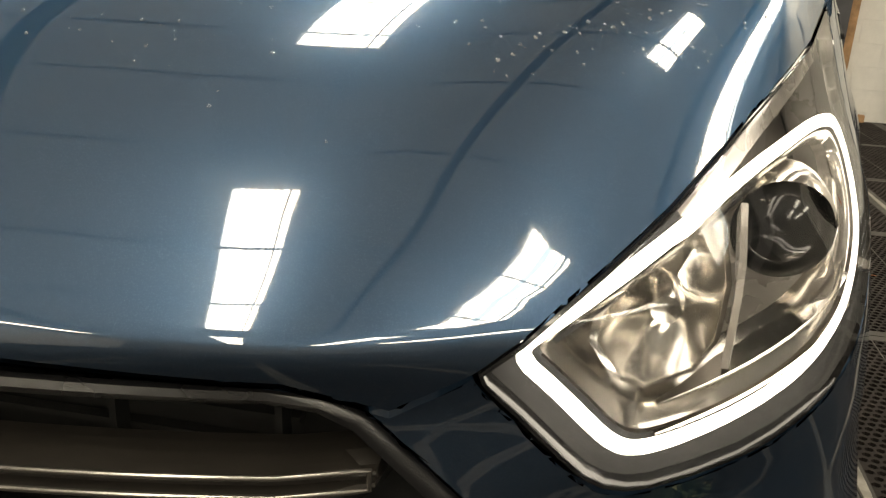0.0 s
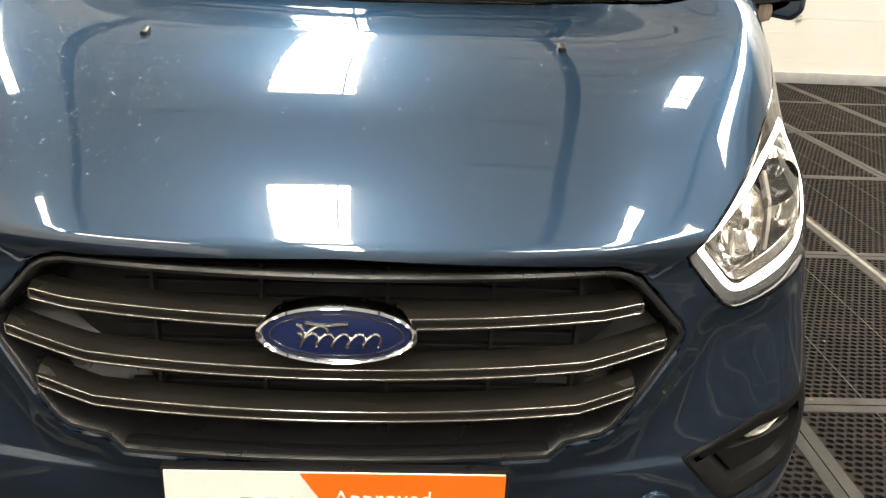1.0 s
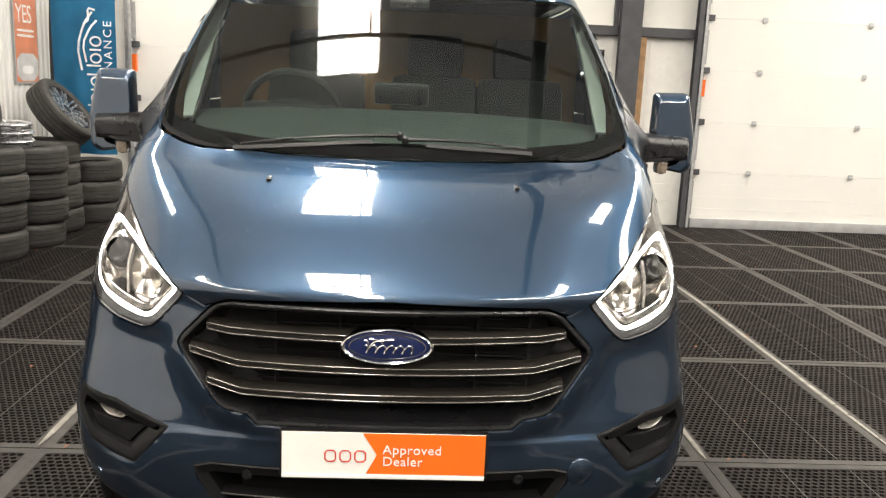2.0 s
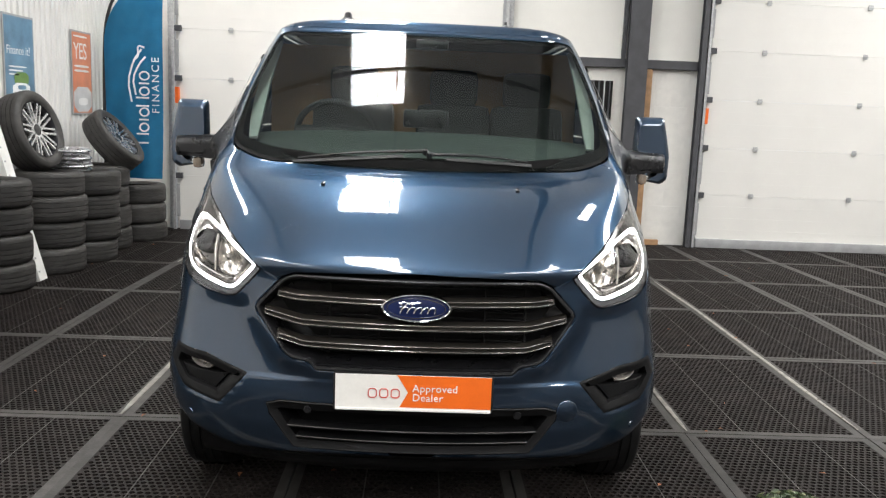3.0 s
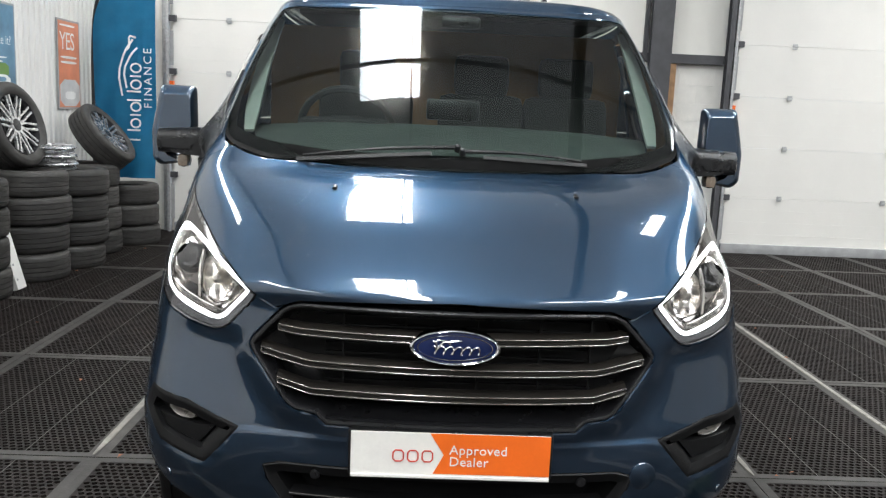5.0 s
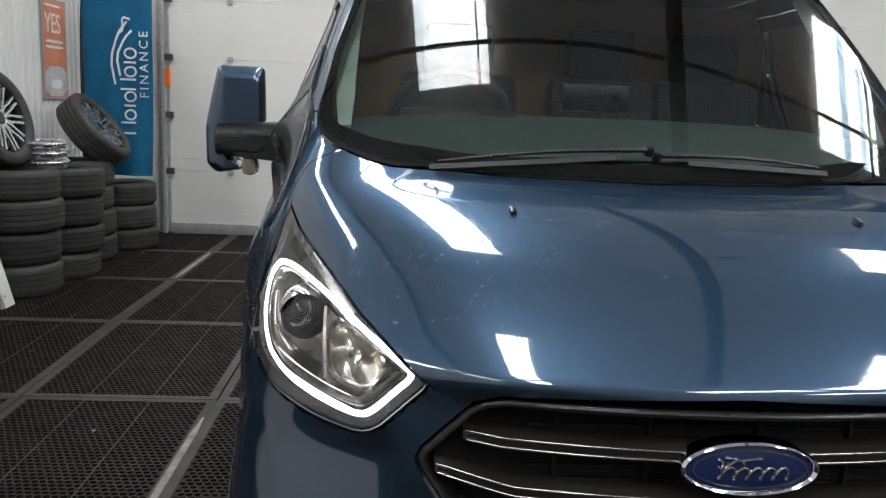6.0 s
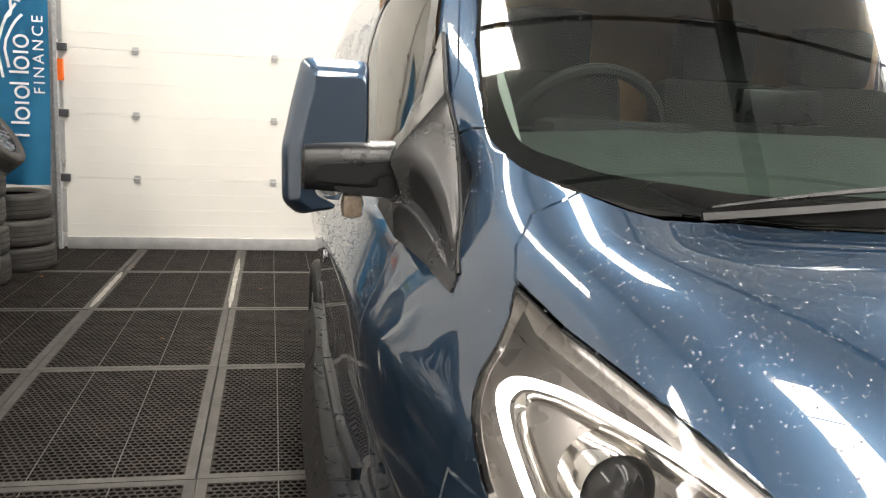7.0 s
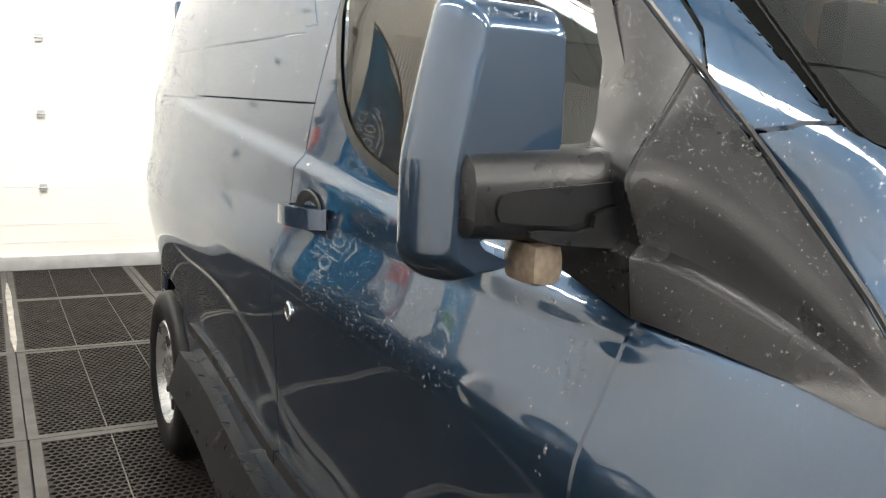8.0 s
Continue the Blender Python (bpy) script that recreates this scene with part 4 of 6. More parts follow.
# ---- headlamps ----
for sx in (-1, 1):
    lamp = new("headlamp")
    lamp.parent = van
    tagged(lamp, "lit headlamp with a white daylight strip round it")
    part("lens", panel(("lens", sx > 0), 0.002, 0.015), LENS, lamp, normals=True).visible_shadow = False
    outline = dense(LAMP, 0.025)
    drl_path = dense(rounded(DRL_PATH, 2), 0.012)
    place = lambda p, b: Vector((sx * p[0], nose_y(*p) + b, p[1]))

    def lamp_rings(profile, close=False, poly=outline, rim=0.0):
        bm = bmesh.new()
        rings = []
        for d, b in profile:
            # round the corner the sheet runs backwards, so a rim looks narrower from the front
            slim = [1 / (1 + 2.5 * rim * ease((p[0] - 0.80) / 0.08)) for p in poly]
            rings.append([bm.verts.new(place((o[0] + (p[0] - o[0]) * f, o[1] + (p[1] - o[1]) * f), b)) for o, p, f in zip(poly, inset(poly, d), slim)])
        for a, b in zip(rings, rings[1:]):
            for k in range(len(a)):
                bm.faces.new((a[k], a[(k + 1) % len(a)], b[(k + 1) % len(a)], b[k]))
        if close:
            bm.faces.new(rings[-1])
        bmesh.ops.recalc_face_normals(bm, faces=bm.faces)
        return bm

    part("lamp_rim", lamp_rings(((0.0, 0.007), (0.0008, 0.003), (0.004, 0.002), (0.005, 0.005), (0.006, 0.02)), rim=1.0), GLOSS_BLACK, lamp)
    # bowl edge near black low down, grey elsewhere
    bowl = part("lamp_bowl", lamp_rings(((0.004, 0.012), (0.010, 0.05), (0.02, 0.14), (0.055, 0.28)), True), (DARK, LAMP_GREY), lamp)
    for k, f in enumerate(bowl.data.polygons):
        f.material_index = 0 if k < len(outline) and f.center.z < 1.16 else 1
    part("drl_strip", lamp_rings(((-0.001, 0.022), (0.0, 0.016), (0.002, 0.0125), (0.0065, 0.0125), (0.0085, 0.016), (0.0095, 0.022)), False, drl_path), DRL, lamp, "glowing white daylight strip")
    part("bezel_band", lamp_rings(((0.014, 0.030), (0.018, 0.036), (0.028, 0.06), (0.038, 0.10)), False, drl_path), LAMP_CHROME, lamp)
    # collar near black below, grey towards the top
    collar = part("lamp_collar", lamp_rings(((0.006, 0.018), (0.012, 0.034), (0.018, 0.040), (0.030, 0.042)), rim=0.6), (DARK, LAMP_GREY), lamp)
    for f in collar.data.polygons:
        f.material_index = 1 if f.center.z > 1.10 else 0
    # main beam projector
    def turned(x, y, z, prof, n=36):
        bm = bmesh.new()
        lathe(bm, prof, n, Matrix.Translation((sx * x, y, z)) @ Matrix.Rotation(math.pi / 2, 4, "X"))
        bmesh.ops.recalc_face_normals(bm, faces=bm.faces)
        return bm

    part("projector_ring", turned(0.776, 0.415, 1.060, [(0.040, -0.03), (0.042, 0.0), (0.044, 0.014), (0.047, 0.018), (0.050, 0.012), (0.053, -0.01), (0.056, -0.04)]), LAMP_CHROME, lamp, "chrome projector ring")
    part("projector_lens", turned(0.776, 0.410, 1.060, [(0.0005, 0.026), (0.016, 0.024), (0.030, 0.016), (0.039, 0.004), (0.041, -0.02)]), GLOSS_BLACK, lamp, "dark glass projector lens")
    bowl = dense(rounded([(0.605, 1.030), (0.640, 0.975), (0.705, 0.985), (0.715, 1.060), (0.690, 1.085), (0.65, 1.07)], 1), 0.02)
    part("dipped_reflector", lamp_rings(((-0.006, 0.050), (0.0, 0.046), (0.003, 0.055), (0.02, 0.085), (0.035, 0.10)), True, bowl), LAMP_CHROME, lamp, "chrome dipped beam reflector")
    part("bulb_cap", turned(0.665, 0.27, 1.03, [(0.0005, 0.03), (0.012, 0.028), (0.016, 0.015), (0.016, -0.02)], 18), LAMP_CHROME, lamp)
    for za, zb, d in ((0.955, 1.005, 0.06), (0.938, 0.985, 0.045)):
        bm = bmesh.new()
        sweep(bm, [place((0.66 + 0.19 * k / 10, za + (zb - za) * k / 10), d) for k in range(11)], [(-0.012, -0.002), (0.012, -0.002), (0.012, 0.002), (-0.012, 0.002)])
        part("lamp_fin", bm, LAMP_CHROME, lamp)
    bm = bmesh.new()
    sweep(bm, [place((0.722 + 0.006 * k / 6, 0.975 + 0.115 * k / 6), 0.05) for k in range(7)], [(-0.003, -0.010), (0.003, -0.010), (0.003, 0.010), (-0.003, 0.010)])
    part("lamp_divider", bm, LAMP_GREY, lamp)

# ---- door mirrors ----
def mirror_unit(sx):
    unit = new("door_mirror")
    unit.parent = van
    tagged(unit, "blue-capped door mirror on a black arm")
    P = lambda x, y, z: Vector((sx * x, y, z))
    # cap: a C-shaped outline, wrapped round the arm, chamfered towards a flat front
    bm = bmesh.new()
    shape = rounded(dense([(0.990, 1.575), (1.122, 1.577), (1.140, 1.50), (1.160, 1.40), (1.158, 1.290), (1.128, 1.264), (1.056, 1.276), (1.054, 1.286), (1.102, 1.316), (1.112, 1.340), (1.110, 1.392), (1.098, 1.408), (0.986, 1.412)], 0.035), 2)
    rings = []
    for y, d in ((1.272, 0.003), (1.268, 0.001), (1.256, 0.0), (1.240, 0.002), (1.226, 0.006), (1.213, 0.013), (1.204, 0.021), (1.199, 0.027), (1.1965, 0.031), (1.1955, 0.034), (1.195, 0.037)):
        ring = []
        for u, v in shape:
            du = 0.3 * d * ease((1.03 - u) / 0.04) - d * ease((u - 1.085) / 0.06)
            dv = 0.4 * d * ease((1.31 - v) / 0.05) - d * ease((v - 1.47) / 0.10)
            ring.append(bm.verts.new(P(u + du, y + 0.02 * max(0.0, 1.40 - v), v + dv)))
        rings.append(ring)
    for a, b in zip(rings, rings[1:]):
        for k in range(len(a)):
            bm.faces.new((a[k], a[(k + 1) % len(a)], b[(k + 1) % len(a)], b[k]))
    bm.faces.new(rings[0])
    bm.faces.new([bm.verts.new(v.co) for v in rings[-1]])
    bmesh.ops.recalc_face_normals(bm, faces=bm.faces)
    part("mirror_cap", bm, PAINT, unit, "blue painted mirror cap")
    bm = bmesh.new()
    slab(bm, rounded([(1.005, 1.30), (1.145, 1.30), (1.13, 1.56), (1.0, 1.56)], 2), lambda u, v, d: P(u, 1.270 + d, v), 0.004)
    part("mirror_glass", bm, CHROME, unit)
    # arm: two stacked black housings reaching in to the door
    bm = bmesh.new()
    secs = ((1.122, 1.178, 1.330, 1.404, 0.06), (1.116, 1.170, 1.322, 1.412, 0.07), (1.05, 1.166, 1.318, 1.416, 0.09), (0.985, 1.162, 1.312, 1.418, 0.11), (0.93, 1.158, 1.306, 1.420, 0.12), (0.885, 1.15, 1.298, 1.428, 0.12))
    rings = []
    for x, y, z0, z1, d in secs:
        ring = []
        for cy, cz, a0, r in ((y + d - 0.02, z1 - 0.018, 0, 0.018), (y + 0.036, z1 - 0.034, 90, 0.034), (y + 0.02, z0 + 0.018, 180, 0.018), (y + d - 0.02, z0 + 0.018, 270, 0.018)):
            for k in range(4):
                a = math.radians(a0 + 30 * k)
                ring.append(bm.verts.new(P(x, cy + r * math.cos(a), cz + r * math.sin(a))))
        rings.append(ring)
    for a, b in zip(rings, rings[1:]):
        for k in range(16):
            bm.faces.new((a[k], a[(k + 1) % 16], b[(k + 1) % 16], b[k]))
    bm.faces.new(rings[0])
    bm.faces.new(rings[-1])
    bmesh.ops.recalc_face_normals(bm, faces=bm.faces)
    arm = part("mirror_arm", bm, TRIM, unit, "black plastic mirror arm")
    # raised plates on the arm, with a groove between them
    bm = bmesh.new()
    slab(bm, rounded([(0.895, 1.390), (0.890, 1.366), (0.985, 1.356), (0.990, 1.336), (1.088, 1.340), (1.094, 1.350), (1.092, 1.366), (1.082, 1.374), (0.975, 1.382)], 1), lambda u, v, d: P(u, 1.163 + 0.08 * max(0.0, u - 0.98) - d, v), 0.007)
    part("arm_cover", bm, TRIM, unit)
    bm = bmesh.new()
    slab(bm, rounded([(0.895, 1.364), (0.892, 1.306), (1.03, 1.318), (1.06, 1.326), (1.06, 1.334), (0.978, 1.329), (0.975, 1.354)], 1), lambda u, v, d: P(u, 1.160 - d, v), 0.008)
    part("arm_cover", bm, TRIM, unit)
    bm = bmesh.new()
    box(bm, (0, 0, 0), (0.045, 0.07, 0.052), Matrix.Translation(P(1.022, 1.20, 1.292)), 0.019)
    part("side_indicator", bm, AMBER, unit, "clear and amber side indicator")
    # black corner panel between door and pillar: rows across it from the pillar's edge to the lower
    # edge, at the tip, half way, at the joint and along the window
    def body(u, v, out):
        lo, hi = 0.5, HALF(v) * 0.99999
        for _ in range(40):
            mid = (lo + hi) / 2
            lo, hi = (mid, hi) if nose_y(mid, v) < u else (lo, mid)
        x = min(lo + swell_out(u, v) - shoulder_in(u, v), flank_x(u, v))
        return x - dent(x, u, v) + out

    tip = ((0.886, 0.806, 1.228), (0.887, 0.806, 1.224), (0.889, 0.805, 1.220), (0.890, 0.804, 1.216), (0.891, 0.803, 1.213), (0.891, 0.803, 1.211), (0.892, 0.803, 1.206))
    mid = ((0.850, 1.041, 1.416), (0.864, 1.036, 1.398), (0.884, 1.030, 1.376), (0.898, 1.025, 1.350), (0.898, 1.020, 1.294), (0.914, 1.018, 1.286), (0.925, 0.990, 1.230))
    joint = ((0.852, 1.160, 1.517), (0.884, 1.150, 1.480), (0.942, 1.138, 1.413), (0.958, 1.134, 1.386), (0.934, 1.124, 1.320), (0.952, 1.122, 1.306), (0.946, 1.118, 1.240))
    rear = ((0.830, 1.335, 1.648), (0.858, 1.306, 1.585), (0.918, 1.238, 1.446), (0.944, 1.215, 1.420), (0.944, 1.220, 1.325), (0.960, 1.230, 1.312), (0.962, 1.262, 1.282))

    def across(t):
        """Control row at t: 0 tip, 1 half way, 2 joint, 3 window."""
        if t > 2:
            return [np.array(p) + (np.array(q) - p) * (t - 2) for p, q in zip(joint, rear)]
        w = ((t - 1) * (t - 2) / 2, t * (2 - t), t * (t - 1) / 2)
        return [w[0] * np.array(p) + w[1] * np.array(q) + w[2] * np.array(r) for p, q, r in zip(tip, mid, joint)]

    def surface(t, c, lift=0.0):
        """Point of the panel at row t, c from 0 (pillar's edge) to 6 (lower edge)."""
        row = across(t)
        k = min(int(c), 5)
        x, u, v = row[k] + (row[k + 1] - row[k]) * (c - k)
        return P(max(x, body(u, v, 0.004)) + lift, u, v)

    for name, t0, t1, n, text in (("corner_panel", 0.0, 1.992, 36, "black grained corner panel"), ("mirror_base", 2.008, 3.0, 12, "black grained mirror foot on the door")):
        bm = bmesh.new()
        rows = []
        for i in range(n + 1):
            row = [surface(t0 + (t1 - t0) * i / n, c) for c in (0, 0.3, 0.7, 1, 1.4, 1.8, 1.95, 2.1, 2.5, 2.9, 3.1, 3.5, 3.9, 4.05, 4.5, 4.95, 5.1, 5.5, 5.9, 6)]
            row = [row[0] - P(0.03, -0.012, 0)] + row + [row[-1] - P(0.03, 0, -0.01)]
            rows.append([bm.verts.new(p) for p in row])
        rows = [[bm.verts.new(v.co - P(0.025, 0, 0)) for v in rows[0]]] + rows + [[bm.verts.new(v.co - P(0.025, 0, 0)) for v in rows[-1]]]
        for a, b in zip(rows, rows[1:]):
            for k in range(len(a) - 1):
                bm.faces.new((a[k], a[k + 1], b[k + 1], b[k]))
        bmesh.ops.recalc_face_normals(bm, faces=bm.faces)
        part(name, bm, TRIM, unit, text)
    bm = bmesh.new()
    sweep(bm, [surface(2.0, c, -0.006) for c in np.linspace(0.1, 5.9, 30)], circle(0.004, 6), up=(-sx, 0, 0))
    part("panel_joint", bm, DARK, unit)
    bm = bmesh.new()
    sweep(bm, [surface(t, 0, -0.004) + P(0, -0.004, 0.002) for t in np.linspace(0.02, 2.95, 30)], circle(0.004, 6), up=(-sx, 0, 0))
    part("panel_seal", bm, RUBBER_SHINE, unit)
    return surface



panel_at = mirror_unit(-1)
mirror_unit(1)

# ---- flank fittings ----
for sx in (-1, 1):
    door = BODY[("door", sx > 0)]
    bm = bmesh.new()
    fx = flank_x(2.08, 1.22)
    sweep(bm, [Vector((sx * (fx + o), y, 1.225 - (y - 2.0) * 0.05)) for y, o in ((1.965, 0.0), (1.985, 0.026), (2.04, 0.040), (2.10, 0.042), (2.15, 0.032), (2.17, 0.0))], [(-0.011, -0.020), (0.010, -0.020), (0.013, 0.0), (0.010, 0.020), (-0.011, 0.020)], up=(0, 0, 1))
    part("door_handle", bm, PAINT, door, "body-coloured pull handle")
    bm = bmesh.new()
    lathe(bm, [(0.048, -0.003), (0.047, 0.002), (0.03, -0.003), (0.0005, -0.014)], 24, Matrix.Translation((sx * (fx + 0.002), 2.075, 1.225)) @ Matrix.Rotation(sx * math.pi / 2, 4, "Y") @ Matrix.Diagonal((1, 1.6, 1, 1)))
    part("handle_cup", bm, DARK, door)
    bm = bmesh.new()
    fx = flank_x(2.08, 1.02)
    lathe(bm, [(0.021, -0.003), (0.021, 0.004), (0.017, 0.007), (0.013, 0.006), (0.012, 0.002), (0.0005, 0.003)], 24, Matrix.Translation((sx * fx, 2.076, 1.02)) @ Matrix.Rotation(sx * math.pi / 2, 4, "Y"))
    barrel = part("lock_barrel", bm, CHROME, door, "chrome-ringed door lock")
    bm = bmesh.new()
    lathe(bm, [(0.0125, 0.001), (0.012, 0.0045), (0.0005, 0.005)], 20, Matrix.Translation((sx * fx, 2.076, 1.02)) @ Matrix.Rotation(sx * math.pi / 2, 4, "Y"))
    part("lock_core", bm, DARK, barrel)
    for y0, y1, parent in ((1.36, 2.195, door), (2.205, 3.36, van)):
        bm = bmesh.new()
        sweep(bm, [Vector((sx * (flank_x(y, 0.645)), y, 0.645)) for y in np.linspace(y0, y1, 12)], [(-0.012, -0.018), (0.003, -0.016), (0.008, -0.004), (0.005, 0.012), (-0.012, 0.015)], up=(0, 0, 1))
        part("rub_strip", bm, TRIM, parent, "black plastic side moulding")
    bm = bmesh.new()
    sweep(bm, [Vector((sx * (flank_x(y, 0.47) - 0.004), y, 0.47)) for y in np.linspace(1.32, 3.40, 14)], [(-0.09, -0.055), (-0.02, -0.06), (-0.006, -0.045), (0.006, 0.0), (0.006, 0.07), (-0.05, 0.08)], up=(0, 0, 1))
    part("sill", bm, TRIM, van)
    # window seals
    bm = bmesh.new()
    ring = dense(rounded(DOOR_WINDOW, 1), 0.05)

    def side_at(u, v, out):
        lo, hi = 0.5, HALF(v) * 0.99999
        for _ in range(40):
            mid = (lo + hi) / 2
            lo, hi = (mid, hi) if nose_y(mid, v) < u else (lo, mid)
        return Vector((sx * (min(lo, flank_x(u, v)) + out), u, v))

    a = [bm.verts.new(side_at(u, v, 0.003)) for u, v in inset(ring, -0.008)]
    b = [bm.verts.new(side_at(u, v, 0.004)) for u, v in inset(ring, 0.016)]
    for k in range(len(a)):
        bm.faces.new((a[k], a[(k + 1) % len(a)], b[(k + 1) % len(a)], b[k]))
    bmesh.ops.recalc_face_normals(bm, faces=bm.faces)
    part("window_seal", bm, RUBBER_SHINE, door)
    # wheel-arch liners
    for a0 in AXLES:
        bm = bmesh.new()
        rows = []
        for k in range(25):
            t = math.radians(5 + 170 * k / 24)
            r = 0.392 if a0 < 2 else 0.437
            y, z = a0 + r * math.cos(t), 0.35 + r * math.sin(t)
            rows.append([bm.verts.new((sx * (min(flank_x(y, max(z, 0.3)), 0.985) - d), y, z)) for d in (0.03, 0.12, 0.32)])
        for p, q in zip(rows, rows[1:]):
            for k in range(2):
                bm.faces.new((p[k], q[k], q[k + 1], p[k + 1]))
        part("arch_liner", bm, DARK, van)


# ---- wheels ----
def tyre_profile(R, r, w):
    h = w / 2
    half = [(r, h * 0.72), (r + 0.012, h * 0.86), (r + 0.03, h * 0.93), ((R + r) / 2, h), (R - 0.045, h * 0.985), (R - 0.022, h * 0.93), (R - 0.010, h * 0.84), (R - 0.005, h * 0.74)]
    for g in (0.52, 0.17):
        half += [(R - 0.0015, h * (g + 0.03)), (R - 0.008, h * (g + 0.022)), (R - 0.008, h * (g - 0.022)), (R - 0.001, h * (g - 0.03))]
    return half + [(a, -b) for a, b in half[::-1]]


def tyre_mesh(R, r, w, n=48):
    bm = bmesh.new()
    lathe(bm, tyre_profile(R, r, w), n)
    bmesh.ops.recalc_face_normals(bm, faces=bm.faces)
    return bm


for a0 in AXLES:
    for sx in (-1, 1):
        wheel = new("wheel")
        wheel.parent = van
        wheel.matrix_local = Matrix.Translation((sx * (0.845 if a0 < 2 else 0.858), a0, 0.334)) @ Matrix.Rotation(sx * math.pi / 2, 4, "Y")
        part("tyre", tyre_mesh(0.334, 0.205, 0.215), TYRE_SHADED, wheel)
        bm = bmesh.new()
        lathe(bm, [(0.207, -0.09), (0.198, -0.03), (0.212, 0.085), (0.205, 0.094), (0.195, 0.085), (0.175, 0.060), (0.12, 0.058), (0.085, 0.075), (0.06, 0.082), (0.03, 0.078), (0.0005, 0.078)], 40)
        part("wheel_trim", bm, ALLOY, wheel, "silver steel wheel with a domed trim")
        for k in range(8):
            bm = bmesh.new()
            box(bm, (0.140, 0, 0.063), (0.045, 0.022, 0.012), Matrix.Rotation(k * math.pi / 4, 4, "Z"), 0.004)
            part("trim_slot", bm, DARK, wheel)

# floor pan and rear closing panel keep the inside dark
bm = bmesh.new()
box(bm, (0, 2.85, 0.34), (1.5, 4.1, 0.04))
part("floor_pan", bm, DARK, van)
bm = bmesh.new()
box(bm, (0, TAIL - 0.02, 1.13), (1.40, 0.06, 1.55), None, 0.03)
part("rear_door", bm, PAINT, van)
for sx, y in ((-0.40, 1.72), (0.40, 1.72)):
    bm = bmesh.new()
    lathe(bm, [(0.050, -0.02), (0.048, 0.004), (0.036, 0.012), (0.022, 0.022), (0.018, 0.040), (0.012, 0.048), (0.0005, 0.050)], 20, Matrix.Translation((sx, y, 1.992)) @ Matrix.Diagonal((1.0 if sx < 0 else 0.6, 1.5, 1.0 if sx < 0 else 0.7, 1)))
    part("roof_aerial", bm, TRIM, van)

# ---- cab interior ----
bm = bmesh.new()
rows = []
for y, z, w in ((0.84, 1.37, 0.62), (0.95, 1.41, 0.70), (1.10, 1.445, 0.74), (1.26, 1.465, 0.77), (1.35, 1.455, 0.78), (1.39, 1.40, 0.78), (1.37, 1.05, 0.80), (1.20, 0.7, 0.8)):
    rows.append([bm.verts.new((w * (k / 10 - 1), y + 0.03 * math.cos(k), z - 0.03 * abs(k / 10 - 1) ** 3)) for k in range(21)])
for a, b in zip(rows, rows[1:]):
    for k in range(20):
        bm.faces.new((a[k], a[k + 1], b[k + 1], b[k]))
part("dashboard", bm, DASH, van, "dark grey-green dashboard")
bm = bmesh.new()
box(bm, (0.012, 1.385, 1.525), (0.215, 0.04, 0.085), Matrix.Identity(4), 0.012)
part("dashboard_screen", bm, TRIM, van)
bm = bmesh.new()
box(bm, (-0.42, 1.33, 1.442), (0.36, 0.16, 0.07), None, 0.03)
part("instrument_hood", bm, SEAT, van)
bm = bmesh.new()
ringm = Matrix.Translation((-0.43, 1.51, 1.43)) @ Matrix.Rotation(math.radians(122), 4, "X")
sweep(bm, [ringm @ Vector((0.19 * math.cos(a), 0.19 * math.sin(a), 0)) for a in np.linspace(0, 2 * math.pi, 40, endpoint=False)], circle(0.016, 8), closed=True, up=ringm.to_3x3() @ Vector((0, 0, 1)))
wheel_rim = part("steering_wheel", bm, SEAT, van, "dark steering wheel")
bm = bmesh.new()
box(bm, (0, 0, -0.01), (0.14, 0.11, 0.04), ringm, 0.02)
for a in (0, 180, 270):
    box(bm, (0.11, 0, -0.008), (0.15, 0.035, 0.015), ringm @ Matrix.Rotation(math.radians(a), 4, "Z"), 0.004)
part("wheel_hub", bm, SEAT, wheel_rim)
for x in (-0.38, 0.16, 0.56):
    seat = new("cab_seat")
    seat.parent = van
    bm = bmesh.new()
    box(bm, (x, 1.86, 1.28), (0.44 if x < 0 else 0.40, 0.14, 0.66), Matrix.Translation((x, 1.86, 1.0)) @ Matrix.Rotation(-0.2, 4, "X") @ Matrix.Translation((-x, -1.86, -1.0)), 0.05)
    part("backrest", bm, SEAT, seat)
    bm = bmesh.new()
    box(bm, (x, 1.985, 1.69), (0.26, 0.10, 0.19), None, 0.04)
    part("headrest", bm, SEAT, seat)
    bm = bmesh.new()
    box(bm, (x, 1.62, 0.92), (0.44, 0.48, 0.14), None, 0.04)
    part("seat_cushion", bm, SEAT, seat)
bm = bmesh.new()
box(bm, (0, 2.16, 1.15), (1.72, 0.03, 1.5), None, 0.0)
part("bulkhead", bm, BULKHEAD, van, "plain bulkhead behind the cab seats")
for sx in (-1, 1):
    bm = bmesh.new()
    pts = [Vector((sx * (x), glass_y(x, z) + 0.15, z)) for x, z in ((0.742, 1.42), (0.748, 1.49), (0.750, 1.58), (0.747, 1.68), (0.739, 1.78), (0.728, 1.87))]
    sweep(bm, pts, [(-0.034, -0.01), (0.034, -0.01), (0.034, 0.012), (-0.034, 0.012)], up=(0, -1, 0.6), scales=[0.5, 0.75, 0.8, 0.75, 0.7, 0.6])
    part("pillar_trim", bm, TRIM_PALE, van, "pale grey pillar trim")
bm = bmesh.new()
box(bm, (0.03, 1.42, 1.875), (0.16, 0.06, 0.05), Matrix.Identity(4), 0.02)
part("rear_view_pod", bm, TRIM, van)
bm = bmesh.new()
box(bm, (0, 2.00, 1.915), (1.30, 0.76, 0.02))
part("headlining", bm, SEAT, van)

